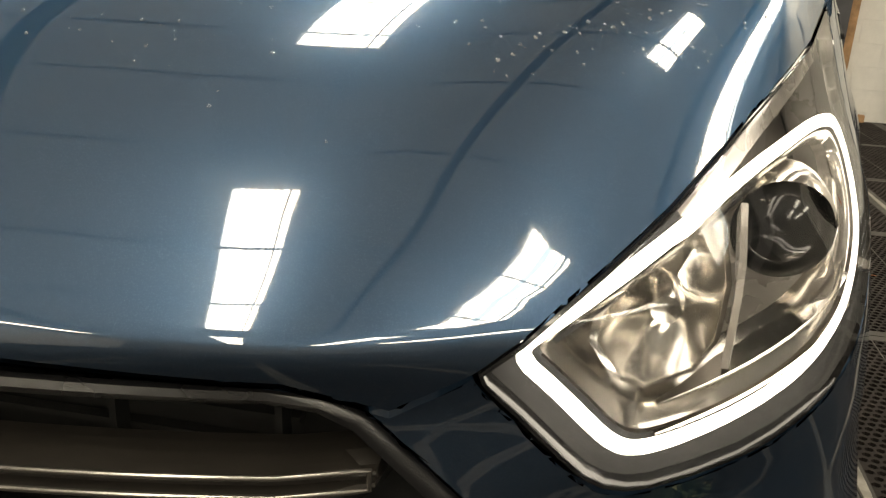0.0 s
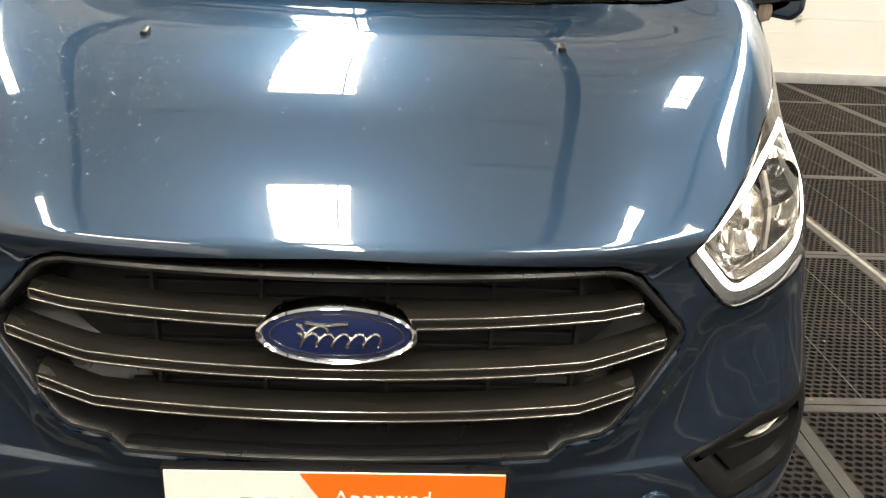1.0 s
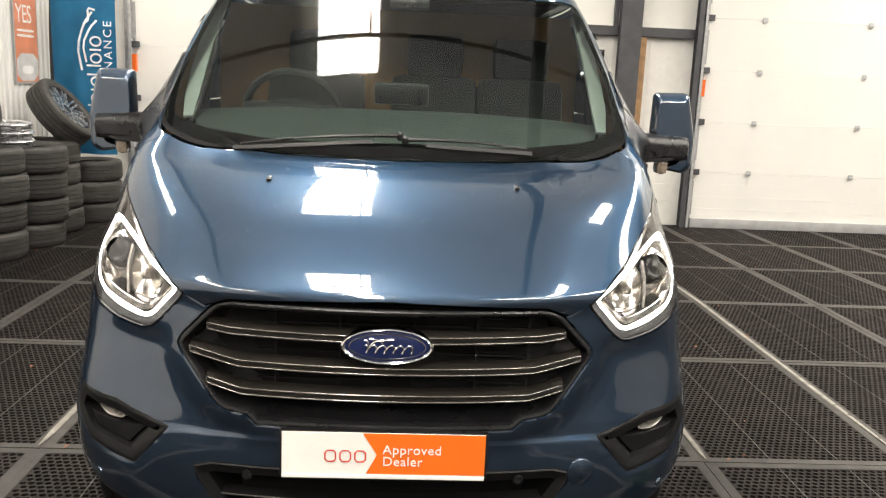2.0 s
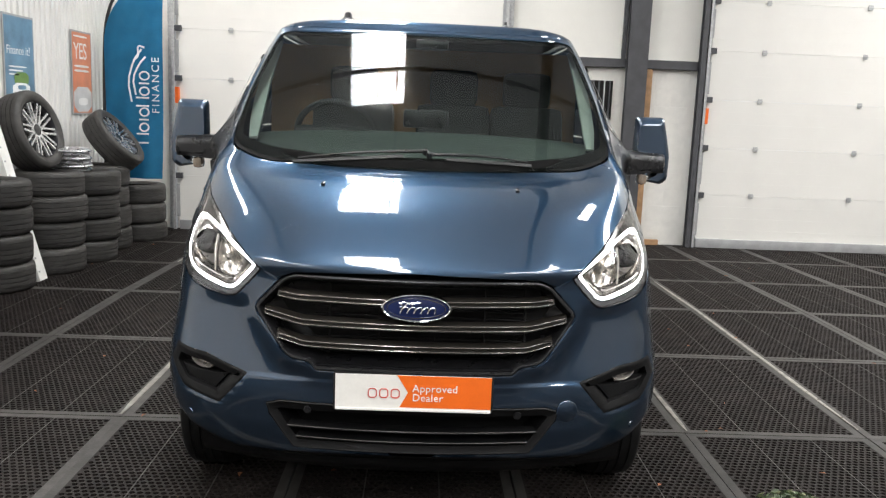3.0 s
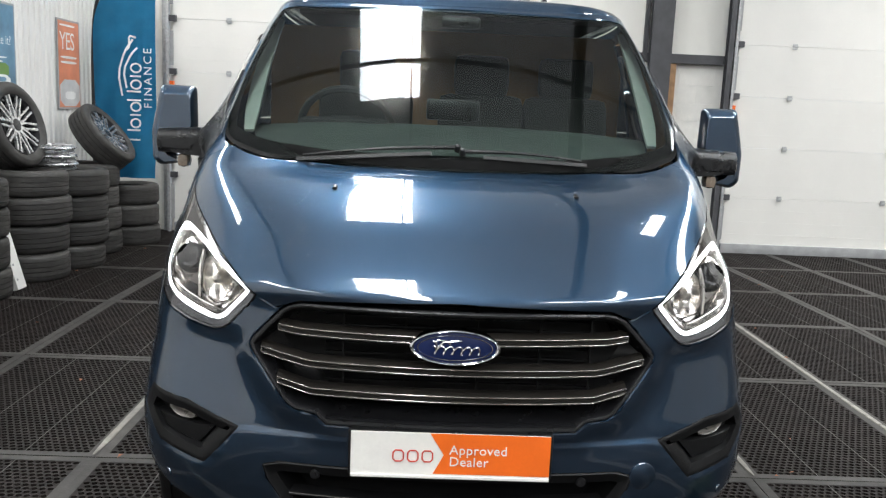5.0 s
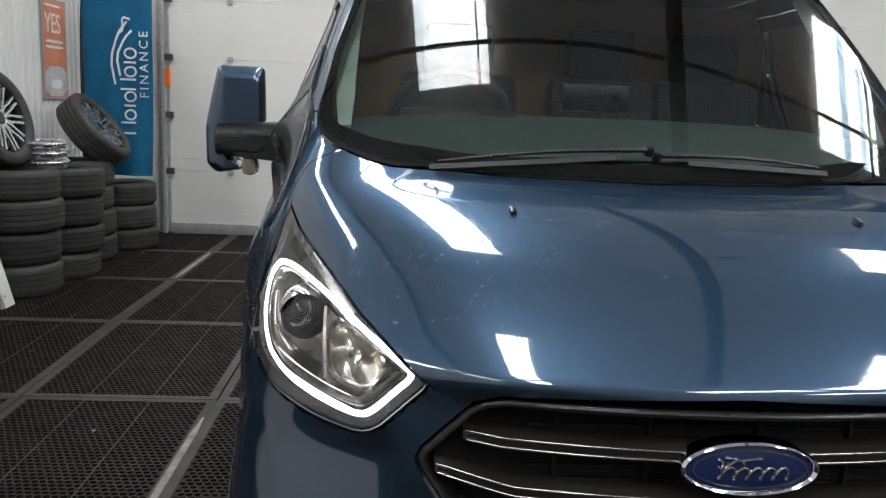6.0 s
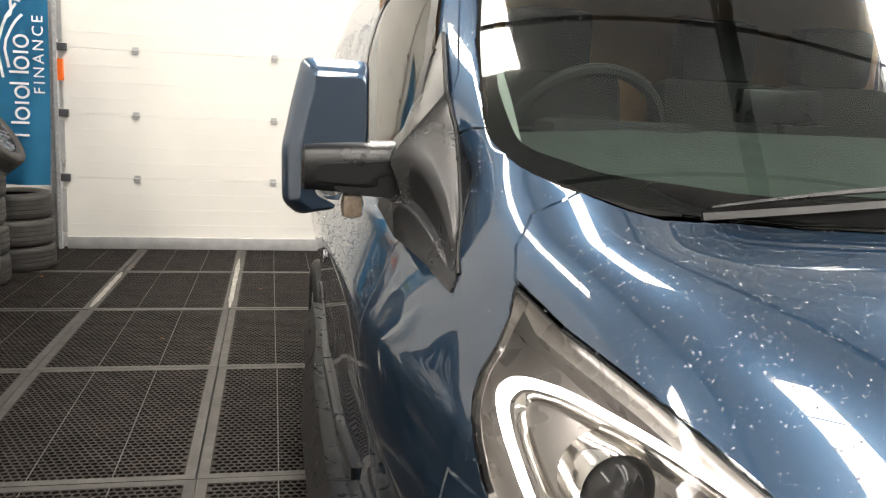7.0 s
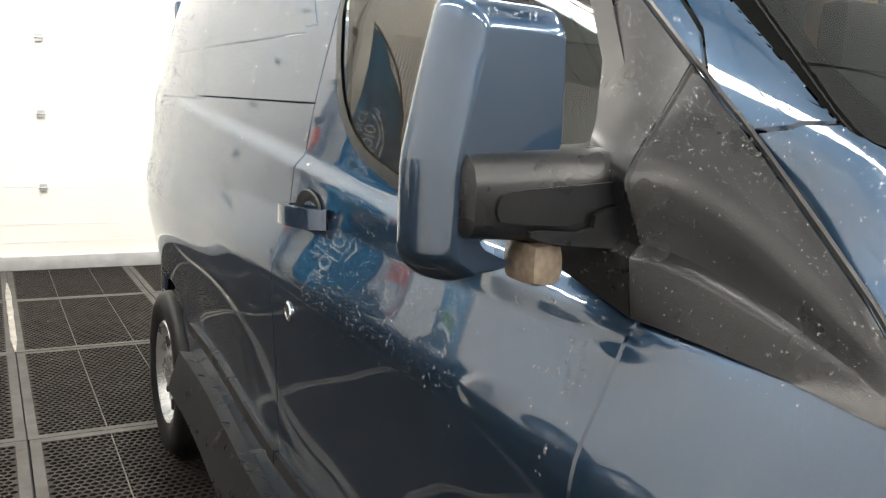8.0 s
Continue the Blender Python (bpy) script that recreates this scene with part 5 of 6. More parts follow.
# ---- water on the bodywork ----
rng = random.Random(7)
bm = bmesh.new()
DOME = ((0.93, 0.16), (0.72, 0.38), (0.38, 0.53))


def drop(c, n, r, long=1.0):
    """A flattened bead of water, 8-sided, or 6-sided when tiny."""
    q, sides = n.to_track_quat("Z", "Y").to_matrix(), 8 if r > 0.0017 else 6
    turn = rng.uniform(0, 1)
    spokes = [(math.cos(a), math.sin(a)) for a in [2 * math.pi * (k + turn) / sides for k in range(sides)]]
    rings = [[bm.verts.new(c + q @ Vector((x * r * s, y * r * s * long, h * r))) for x, y in spokes] for s, h in ((1.0, -0.25),) + DOME]
    tip = bm.verts.new(c + q @ Vector((0, 0, 0.58 * r)))
    for a, b in zip(rings, rings[1:]):
        for k in range(sides):
            bm.faces.new((a[k], a[(k + 1) % sides], b[(k + 1) % sides], b[k]))
    for k in range(sides):
        bm.faces.new((rings[-1][k], rings[-1][(k + 1) % sides], tip))


count = 0
while count < 2000:
    x, z = rng.uniform(-0.78, 0.75), rng.uniform(1.10, 1.34)
    clump = noise.noise((x * 6, z * 14, 3.1)) + 0.5 * noise.noise((x * 17, z * 40, 9.0))
    want = 0.20 + 0.35 * clump + (0.30 if x < -0.25 else 0.0) + 2.8 * (z - 1.25)
    if rng.random() < want and inside(BONNET, abs(x), z):
        c, n = off_nose(x, z, 0.0)
        drop(c, n, rng.choice((0.0008, 0.0011, 0.0014, 0.0017, 0.0021)), rng.uniform(1, 1.2))
        count += 1
count = 0
while count < 6500:
    y, z = rng.uniform(1.15, 4.4), rng.uniform(0.95, 1.75)
    if rng.random() < (0.5 + noise.noise((y * 5, z * 7, 1.0))) * (1.0 if z > 1.07 else 0.15) and not (inside(DOOR_WINDOW, y, z)):
        lo, hi = 0.5, HALF(z) * 0.99999
        for _ in range(30):
            mid = (lo + hi) / 2
            lo, hi = (mid, hi) if nose_y(mid, z) < y else (lo, mid)
        x = flank_x(y, z) if y > 1.5 else min(lo + swell_out(y, z) - shoulder_in(y, z), flank_x(y, z))
        tilt = (flank_x(y, z - 0.004) - flank_x(y, z + 0.004)) / 0.008
        drop(Vector((-x, y, z)), Vector((-1, -0.05, tilt)).normalized(), rng.choice((0.0011, 0.0014, 0.0018, 0.0023)) * (1.0 if y < 2.0 else 0.8), rng.uniform(1, 1.4))
        count += 1
count = 0
while count < 2600:
    y, z = rng.uniform(0.45, 1.25), rng.uniform(1.02, 1.50)
    lo, hi = 0.5, HALF(z) * 0.99999
    for _ in range(30):
        mid = (lo + hi) / 2
        lo, hi = (mid, hi) if nose_y(mid, z) < y else (lo, mid)
    if 0.55 < lo < HALF(z) * 0.9995 and rng.random() < 0.45 + noise.noise((y * 9, z * 9, 4.0)) and not inside(LAMP, lo, z) and not inside(SCREEN, lo, z):
        c, n = off_nose(-lo, z, 0.0)
        c.x += dent(lo, y, z)
        drop(c, n, rng.choice((0.0007, 0.0009, 0.0012, 0.0015)), rng.uniform(1, 1.6))
    count += 1
for _ in range(200):
    drop(Vector((-rng.uniform(1.01, 1.11), 1.2015, rng.uniform(1.44, 1.56))), Vector((0, -1, 0.1)).normalized(), rng.choice((0.0012, 0.0018)), 1.4)
for _ in range(1100):
    t, c = 3 * math.sqrt(rng.random()), rng.choice((rng.uniform(0.1, 2.0), rng.uniform(0.1, 5.8)))
    drop(panel_at(t, c), Vector((-0.9, -0.4, 0.2 if c > 2 else 0.6)).normalized(), rng.choice((0.0005, 0.0007, 0.0009, 0.0012)), 1.3)
tagged(part("rain_water", bm, WATER, van, "beads of rain water on the paint"), kind="stuff")


# ---- the hall ----
WX, OX, EX, BY, FY, HZ = -3.80, -8.5, 11.0, 8.25, -12.0, 5.6
PART_Z = 3.5
MX, MY, MW, ML = -1.45, 1.34, 0.945, 1.40


def fall(y):
    """The floor drops gently to a drain along the doors."""
    return -0.02 * max(0.0, y - 4.1)


def structure(name, bm, material, label, category):
    return tagged(part(name, bm, material, None, smooth=False), label, category, kind="structure")


bm = bmesh.new()
rows = [[bm.verts.new((x, y, fall(y) - h)) for x, h in ((OX - 0.5, 0.14), (OX - 0.5, 0.022), (EX + 0.5, 0.022), (EX + 0.5, 0.14))] for y in (FY - 0.5, 4.1, BY + 0.5)]
for a, b in zip(rows, rows[1:]):
    for k in range(4):
        bm.faces.new((a[k], b[k], b[(k + 1) % 4], a[(k + 1) % 4]))
bm.faces.new(rows[0])
bm.faces.new(rows[-1][::-1])
bmesh.ops.recalc_face_normals(bm, faces=bm.faces)
floor = structure("floor", bm, MAT_HOLE_BLACK, "floor under the rubber mats, blackened for the shade in their holes", "floor")
wall_west = new("wall_west")
tagged(wall_west, "white corrugated steel cladding on a partition wall", "wall", kind="structure")
bm = bmesh.new()
rows = []
y = FY
while y < BY:
    for dy, dx in ((0.0, 0.0), (0.055, 0.0), (0.065, -0.018), (0.10, -0.018), (0.11, 0.0)):
        rows.append([bm.verts.new((WX + dx, y + dy, z)) for z in (-0.09, PART_Z)])
    y += 0.115
for a, b in zip(rows, rows[1:]):
    bm.faces.new((a[0], b[0], b[1], a[1]))
part("cladding", bm, CLADDING, wall_west, smooth=False)
part("wall_core", fresh_box((WX - 0.12, (BY + FY) / 2, PART_Z / 2 - 0.05), (0.15, BY - FY, PART_Z + 0.1)), UPPER, wall_west)
structure("wall_outer", fresh_box((OX - 0.1, (BY + FY) / 2, HZ / 2), (0.2, BY - FY, HZ)), UPPER, "plain pale outer wall beyond the partition", "wall")
structure("wall_east", fresh_box((EX + 0.1, (BY + FY) / 2, HZ / 2), (0.2, BY - FY, HZ)), UNSEEN_WALL_GREY, "unseen side wall of the hall, greyed to dim the van's reflections", "wall")
structure("wall_south", fresh_box(((OX + EX) / 2, FY - 0.1, HZ / 2), (EX - OX + 0.4, 0.2, HZ)), UNSEEN_WALL_GREY, "unseen rear wall of the hall, greyed to dim the van's front", "wall")
LD, RD = (-3.10, 0.95), (3.62, 7.67)
DOOR_H = 4.3
wall_north = new("wall_north")
tagged(wall_north, "pale end wall with two tall sectional doors", "wall", kind="structure")
for x0, x1, z0, z1, mm in ((OX - 0.2, LD[0] - 0.02, -0.1, HZ, BLOCK), (LD[0] - 0.02, LD[1] + 0.02, DOOR_H, HZ, UPPER), (LD[1] + 0.02, 3.56, 2.28, HZ, UPPER), (RD[0] - 0.06, RD[1], DOOR_H, HZ, UPPER), (RD[1], EX, -0.1, HZ, BLOCK)):
    part("wall_bay", fresh_box(((x0 + x1) / 2, BY + 0.12, (z0 + z1) / 2), (x1 - x0, 0.2, z1 - z0)), mm, wall_north, smooth=False)
# low blockwork between the doors, course by course
part("block_core", fresh_box((2.265, BY + 0.13, 1.07), (2.60, 0.16, 2.34)), BLOCK, wall_north, smooth=False)
bm = bmesh.new()
box(bm, (0, 0, 0), (0.437, 0.008, 0.212), None, 0.002)
block_src = None
for r in range(10):
    for k in range(7):
        x = 0.99 + 0.22 + k * 0.44 - (0.22 if r % 2 else 0)
        if x + 0.218 > 3.56 or x - 0.218 < 0.96:
            continue
        m = Matrix.Translation((x, BY + 0.0485, 0.11 + r * 0.215))
        if block_src is None:
            block_src = part("block", bm, BLOCK, wall_north, smooth=False)
            block_src.matrix_local = m
        else:
            share("block", block_src, wall_north, m)


def sectional_door(name, x0, x1, hinge0):
    """Panels 0.61 m high with ribs, hinges on the joints and a track at the side."""
    d = new(name)
    tagged(d, "closed white sectional roller door with ribbed panels", "sectional door", kind="structure")
    y = BY - 0.08
    src = None
    for k in range(7):
        m = Matrix.Translation(((x0 + x1) / 2, y, 0.61 * k + 0.305))
        if src is None:
            bm = bmesh.new()
            box(bm, (0, 0.03, 0), (x1 - x0, 0.05, 0.608), None, 0.002)
            for j in range(1, 4):
                box(bm, (0, 0.0045, -0.305 + 0.1525 * j), (x1 - x0 - 0.02, 0.002, 0.012), None, 0.0009)
            src = part("door_panel", bm, DOOR_WHITE, d, smooth=False)
            src.matrix_local = m
        else:
            share("door_panel", src, d, m)
    part("bottom_seal", fresh_box(((x0 + x1) / 2, y + 0.012, -0.026), (x1 - x0, 0.075, 0.122), 0.012), DOOR_GREY, d, "grey rubber bottom seal")
    hs = None
    for c in range(4):
        for k in range(1, 7):
            x = hinge0 + c * 1.297
            if not x0 < x < x1:
                continue
            m = Matrix.Translation((x, y - 0.006, 0.61 * k))
            if hs is None:
                bm = bmesh.new()
                box(bm, (0, 0, 0.019), (0.058, 0.012, 0.026), None, 0.003)
                box(bm, (0, 0, -0.019), (0.058, 0.012, 0.026), None, 0.003)
                lathe(bm, [(0.007, -0.035), (0.007, 0.035)], 10, Matrix.Translation((0, -0.006, 0)) @ Matrix.Rotation(math.pi / 2, 4, "Y"))
                hs = part("hinge", bm, STEEL, d, smooth=False)
                hs.matrix_local = m
            else:
                share("hinge", hs, d, m)
    for xe, sg in ((x0, -1), (x1, 1)):
        bm = bmesh.new()
        box(bm, (xe + sg * 0.05, y - 0.03, 2.16), (0.035, 0.08, 4.48), None, 0.003)
        box(bm, (xe + sg * 0.10, y + 0.03, 2.16), (0.07, 0.012, 4.48))
        part("door_track", bm, STEEL, d, "galvanised guide rail", smooth=False)
        for k in range(1, 7):
            bm = bmesh.new()
            box(bm, (xe + sg * 0.01, y - 0.03, 0.61 * k), (0.12, 0.05, 0.07), None, 0.006)
            part("roller_bracket", bm, COLUMN, d, smooth=False)
        bm = bmesh.new()
        box(bm, (xe + sg * 0.012, y - 0.02, 1.62), (0.05, 0.06, 0.20), None, 0.004)
        part("warning_tag", bm, ORANGE, d, "orange tag on the guide rail", smooth=False)
        bm = bmesh.new()
        for z0, z1 in ((0.08, 0.5), (0.75, 1.15), (1.9, 2.3), (2.6, 2.95)):
            box(bm, (xe + sg * 0.02, y - 0.01, (z0 + z1) / 2), (0.05, 0.02, z1 - z0))
        part("edge_cover", bm, DOOR_GREY, d, smooth=False)
    return d


sectional_door("door_1", *LD, -2.443)
sectional_door("door_2", *RD, 4.297)
for x, w, name, lab in ((2.67, 0.25, "steel_column", "dark grey steel column beside the blockwork"), (3.50, 0.06, "door_post", "dark grey door post")):
    c = thing(name, lab, "column", kind="structure")
    bm = bmesh.new()
    for dy in (-0.10, 0.0):
        box(bm, (x, BY - 0.06 + dy, HZ / 2 - 0.04), (w, 0.016, HZ + 0.08))
    box(bm, (x, BY - 0.11, HZ / 2 - 0.04), (0.014, 0.10, HZ + 0.08))
    part("column_section", bm, COLUMN, c, smooth=False)
bm = bmesh.new()
box(bm, (2.27, BY + 0.0, 2.245), (2.56, 0.08, 0.11), None, 0.004)
structure("trim_rail", bm, COLUMN, "dark grey horizontal sheeting rail", "rail")
for x in (2.515,):
    bm = bmesh.new()
    box(bm, (x, BY + 0.0, 3.9), (0.05, 0.06, 3.2), None, 0.003)
    structure("sheeting_post", bm, COLUMN, "dark steel post against the upper wall sheets", "post")
bm = bmesh.new()
box(bm, (2.855, BY - 0.03, 1.055), (0.085, 0.05, 2.25), None, 0.004)
tagged(part("timber_batten", bm, WOOD, None, smooth=False), "raw timber batten fixed upright beside the column", "batten")
bm = bmesh.new()
box(bm, (3.02, BY - 0.03, -0.045), (0.24, 0.06, 0.07), None, 0.006)
tagged(part("brick_stub", bm, WOOD, None, smooth=False), "red-brown brick stub at the foot of the wall", "brick")
hatch = thing("window_1", "small dark barred window in the blockwork", "window", kind="structure")
part("window_pane", fresh_box((2.27, BY + 0.02, 1.77), (0.28, 0.03, 0.50)), GLOSS_BLACK, hatch)
for k in range(4):
    part("window_bar", fresh_box((2.16 + 0.07 * k, BY - 0.005, 1.77), (0.016, 0.02, 0.50), 0.003), STEEL if k == 2 else COLUMN, hatch)

# roof with rooflights and purlins
ceiling = new("ceiling")
tagged(ceiling, "grey sheeted roof with purlins and translucent rooflights", "ceiling", kind="structure")
# the runs from -11.0 to -4.6 are unseen, added to fill the hall with light
RUNS = ((-11.0, -4.6), (-3.2, -0.4), (1.95, 8.0))
STRIPS = ((-4.8, 0.50, RUNS), (-0.63, 0.72, RUNS), (3.75, 0.80, ((-11.0, -4.6), (-3.2, -0.4), (1.95, 3.2))), (7.4, 1.2, RUNS))
bm = bmesh.new()
box(bm, ((OX + EX) / 2, (BY + FY) / 2, HZ + 0.12), (EX - OX + 0.6, BY - FY + 0.6, 0.1))
for k in range(17):
    box(bm, ((OX + EX) / 2, FY + 1.05 + 1.1 * k, HZ - 0.01), (EX - OX, 0.026, 0.05 if k % 2 == 0 else 0.03), None, 0.0, 1)
for x in (-3.0, 1.6, 5.6, 9.2):
    box(bm, (x, (BY + FY) / 2, HZ - 0.14), (0.11, BY - FY, 0.18), None, 0.0, 1)
for x, w, runs in STRIPS:
    box(bm, (x + w * 0.36, (BY + FY) / 2, HZ + 0.02), (0.018, BY - FY, 0.03), None, 0.0, 1)
part("roof_sheet", bm, (CEILING, PURLIN), ceiling, smooth=False)
for x, w, runs in STRIPS:
    for y0, y1 in runs:
        bm = bmesh.new()
        rows = []
        n = 24
        for k in range(n + 1):
            u = x - w / 2 + w * k / n
            z = HZ + 0.055 - 0.012 * (1 if k % 4 in (0, 1) else 0)
            rows.append([bm.verts.new((u, v, z)) for v in (y0, y1)])
        for a, b in zip(rows, rows[1:]):
            bm.faces.new((a[0], a[1], b[1], b[0]))
        part("rooflight", bm, ROOF_GLOW, ceiling, "translucent corrugated rooflight; the rearmost runs are added fill light", smooth=False)

# ---- left side: tyres, wheels, board, flag, posters ----
rng2 = random.Random(3)


def make_tyre(R, w):
    return tagged(part("tyre", tyre_mesh(R, R * 0.62, w, 52), RUBBER, None), "used black car tyre lying flat in a stack", "tyre", group="stacked tyres")


sizes = {}
STACKS = (((-3.46, 4.10), 4), ((-3.40, 5.0), 4), ((-3.32, 5.66), 4), ((-3.46, 6.42), 4), ((-3.30, 7.14), 3), ((-3.44, 3.28), 4), ((-3.42, 2.50), 4))
TOPS = []
for (sx0, sy0), n in STACKS:
    z = fall(sy0 + 0.3)
    for k in range(n):
        R, w = rng2.choice(((0.325, 0.225), (0.318, 0.218), (0.335, 0.236)))
        m = Matrix.Translation((sx0 + rng2.uniform(-0.02, 0.02), sy0 + rng2.uniform(-0.02, 0.02), z + w / 2)) @ Matrix.Rotation(rng2.uniform(0, 6), 4, "Z") @ Matrix.Rotation(rng2.uniform(-0.015, 0.015), 4, "X")
        if (R, w) not in sizes:
            sizes[(R, w)] = make_tyre(R, w)
            sizes[(R, w)].matrix_world = m
        else:
            copy_thing(sizes[(R, w)], m)
        z += w * 0.985
    TOPS.append((sx0, sy0, z))


def alloy(parent, R, faced, spokes=10):
    """Rim barrel and split spokes; the axis is z, the face at +z."""
    bm = bmesh.new()
    lathe(bm, [(R, -0.09), (R * 0.93, -0.05), (R * 0.93, 0.06), (R * 0.985, 0.088), (R, 0.094), (R * 1.01, 0.088)], 44)
    part("rim", bm, ALLOY_DARK, parent)
    bm = bmesh.new()
    lathe(bm, [(R * 0.9, -0.02), (0.0005, -0.02)], 30)
    part("brake_side", bm, ALLOY_DARK, parent)
    for k in range(spokes):
        bm = bmesh.new()
        for s in (-1, 1):
            sweep(bm, [(0.035, 0.006 * s, 0.060), (R * 0.45, 0.010 * s, 0.068), (R * 0.72, 0.034 * s, 0.076), (R * 0.97, 0.050 * s, 0.082)], [(-0.010, -0.012), (0.010, -0.012), (0.008, 0.006), (-0.008, 0.006)])
        part("spoke", bm, faced, parent).matrix_local = Matrix.Rotation(2 * math.pi * k / spokes, 4, "Z")
    bm = bmesh.new()
    lathe(bm, [(0.05, 0.04), (0.048, 0.068), (0.03, 0.072), (0.0005, 0.070)], 24)
    part("hub_cap", bm, ALLOY_DARK, parent)


def leaning_wheel(m, label):
    w = thing("alloy_wheel", label, "wheel", group="loose alloy wheels")
    part("tyre", tyre_mesh(0.335, 0.235, 0.225), RUBBER, w)
    alloy(w, 0.235, ALLOY, 10)
    w.matrix_world = m
    return w


def facing(c, target, spin=0.0):
    return Matrix.Translation(c) @ (Vector(target) - Vector(c)).to_track_quat("Z", "Y").to_matrix().to_4x4() @ Matrix.Rotation(spin, 4, "Z")


ax, ay, az = TOPS[1]
leaning_wheel(facing((ax - 0.13, ay + 0.02, az + 0.34), (ax + 2.0, ay - 0.22, az + 0.95), 0.2) @ Matrix.Scale(1.08, 4), "black and silver multi-spoke alloy wheel leaning on a tyre stack")
dx_, dy_, dz_ = TOPS[3]
leaning_wheel(facing((dx_ + 0.13, dy_ + 0.10, dz_ + 0.25), (dx_ + 1.6, dy_ + 0.10, dz_ + 1.45), 0.5) @ Matrix.Scale(1.06, 4), "black and silver alloy wheel lying slanted on a tyre stack")
for k, spin in ((5, 0.9), (6, 0.3)):
    bx_, by_, bz_ = TOPS[k]
    leaning_wheel(facing((bx_ - 0.13, by_, bz_ + 0.335), (bx_ + 2.0, by_ - 0.1, bz_ + 0.9), spin) @ Matrix.Scale(1.04, 4), "black and silver multi-spoke alloy wheel leaning on a tyre stack")
cx_, cy_, cz_ = TOPS[2]
for k in range(6):
    t = thing("wheel_trim", "silver plastic wheel trim in a pile on the tyres", "wheel trim", group="pile of wheel trims")
    bm = bmesh.new()
    lathe(bm, [(0.215, 0.0), (0.222, 0.012), (0.210, 0.026), (0.19, 0.030)], 40)
    part("trim_ring", bm, ALLOY, t)
    for j in range(9):
        bm = bmesh.new()
        sweep(bm, [(0.03, 0, 0.035), (0.11, 0, 0.038), (0.205, 0, 0.026)], [(-0.022, -0.004), (0.022, -0.004), (0.018, 0.005), (-0.018, 0.005)], scales=[0.6, 1, 1.2])
        part("trim_spoke", bm, ALLOY, t).matrix_local = Matrix.Rotation(2 * math.pi * j / 9, 4, "Z")
    bm = bmesh.new()
    lathe(bm, [(0.06, 0.03), (0.055, 0.042), (0.0005, 0.046)], 20)
    part("trim_cap", bm, ALLOY, t)
    t.matrix_world = Matrix.Translation((cx_ - 0.07 + 0.02 * (k % 2), cy_ - 0.22 - 0.01 * k, cz_ + 0.004 + 0.036 * k)) @ Matrix.Rotation(0.7 * k, 4, "Z")

board = thing("leaning_board", "tall white laminated board leaning behind the tyres", "board")
bm = bmesh.new()
lean = Matrix.Translation((-3.22, 4.46, fall(4.5))) @ Matrix.Rotation(math.radians(14), 4, "Y") @ Matrix.Rotation(math.radians(-13), 4, "Y") @ Matrix.Rotation(math.radians(-16), 4, "Y")
box(bm, (-0.02, 0, 0.85), (0.07, 0.14, 1.70), lean, 0.004)
part("board_panel", bm, BOARD, board, smooth=False)
bm = bmesh.new()
for k in range(14):
    box(bm, (0.017, -0.04, 0.08 + 0.12 * k), (0.004, 0.02, 0.015), lean)
part("peg_holes", bm, DOOR_GREY, board, smooth=False)

# feather flag
flag = thing("feather_flag", "teal feather flag with white lettering on a curved black pole", "flag")
FX, FYY = -3.57, 6.95
pole = [(FX - 0.01, FYY, fall(FYY)), (FX - 0.01, FYY, 1.0), (FX - 0.005, FYY, 1.9), (FX + 0.02, FYY, 2.35), (FX + 0.10, FYY, 2.62), (FX + 0.28, FYY, 2.86), (FX + 0.5, FYY, 2.98), (FX + 0.66, FYY, 3.0)]
bm = bmesh.new()
sweep(bm, rounded(pole, 2, False), circle(0.018, 8), up=(0, 1, 0))
part("flag_pole", bm, RUBBER_SHINE, flag)
bm = bmesh.new()
lathe(bm, [(0.0005, 0.04), (0.22, 0.03), (0.24, 0.0)], 24, Matrix.Translation((FX, FYY, fall(FYY + 0.2))))
part("flag_base", bm, COLUMN, flag)


def flag_left(z):
    return FX + 0.01 + 0.55 * max(0.0, (z - 2.1) / 0.9) ** 2.2


def flag_y(x, z):
    return FYY + 0.025 * math.sin(9 * x + 2.2 * z) + 0.012 * math.sin(22 * x - 3 * z)


bm = bmesh.new()
rows = []
for i in range(49):
    z = 0.665 + (2.96 - 0.665) * i / 48
    x0, x1 = flag_left(z), -2.90 - 0.05 * (1 - (z - 0.665) / 2.3)
    rows.append([bm.verts.new((x0 + (x1 - x0) * k / 20, flag_y(x0 + (x1 - x0) * k / 20, z), z)) for k in range(21)])
for a, b in zip(rows, rows[1:]):
    for k in range(20):
        bm.faces.new((a[k], a[k + 1], b[k + 1], b[k]))
r = bmesh.ops.solidify(bm, geom=bm.faces[:], thickness=0.002)
part("flag_cloth", bm, FLAG, flag)


def strokes(pts_list, width, place, material, parent, name):
    for pts in pts_list:
        bm = bmesh.new()
        sweep(bm, [place(*p) for p in rounded(pts, 1, False)], [(-width, -0.0008), (width, -0.0008), (width, 0.0008), (-width, 0.0008)], up=(0, -1, 0))
        part(name, bm, material, parent, smooth=False)


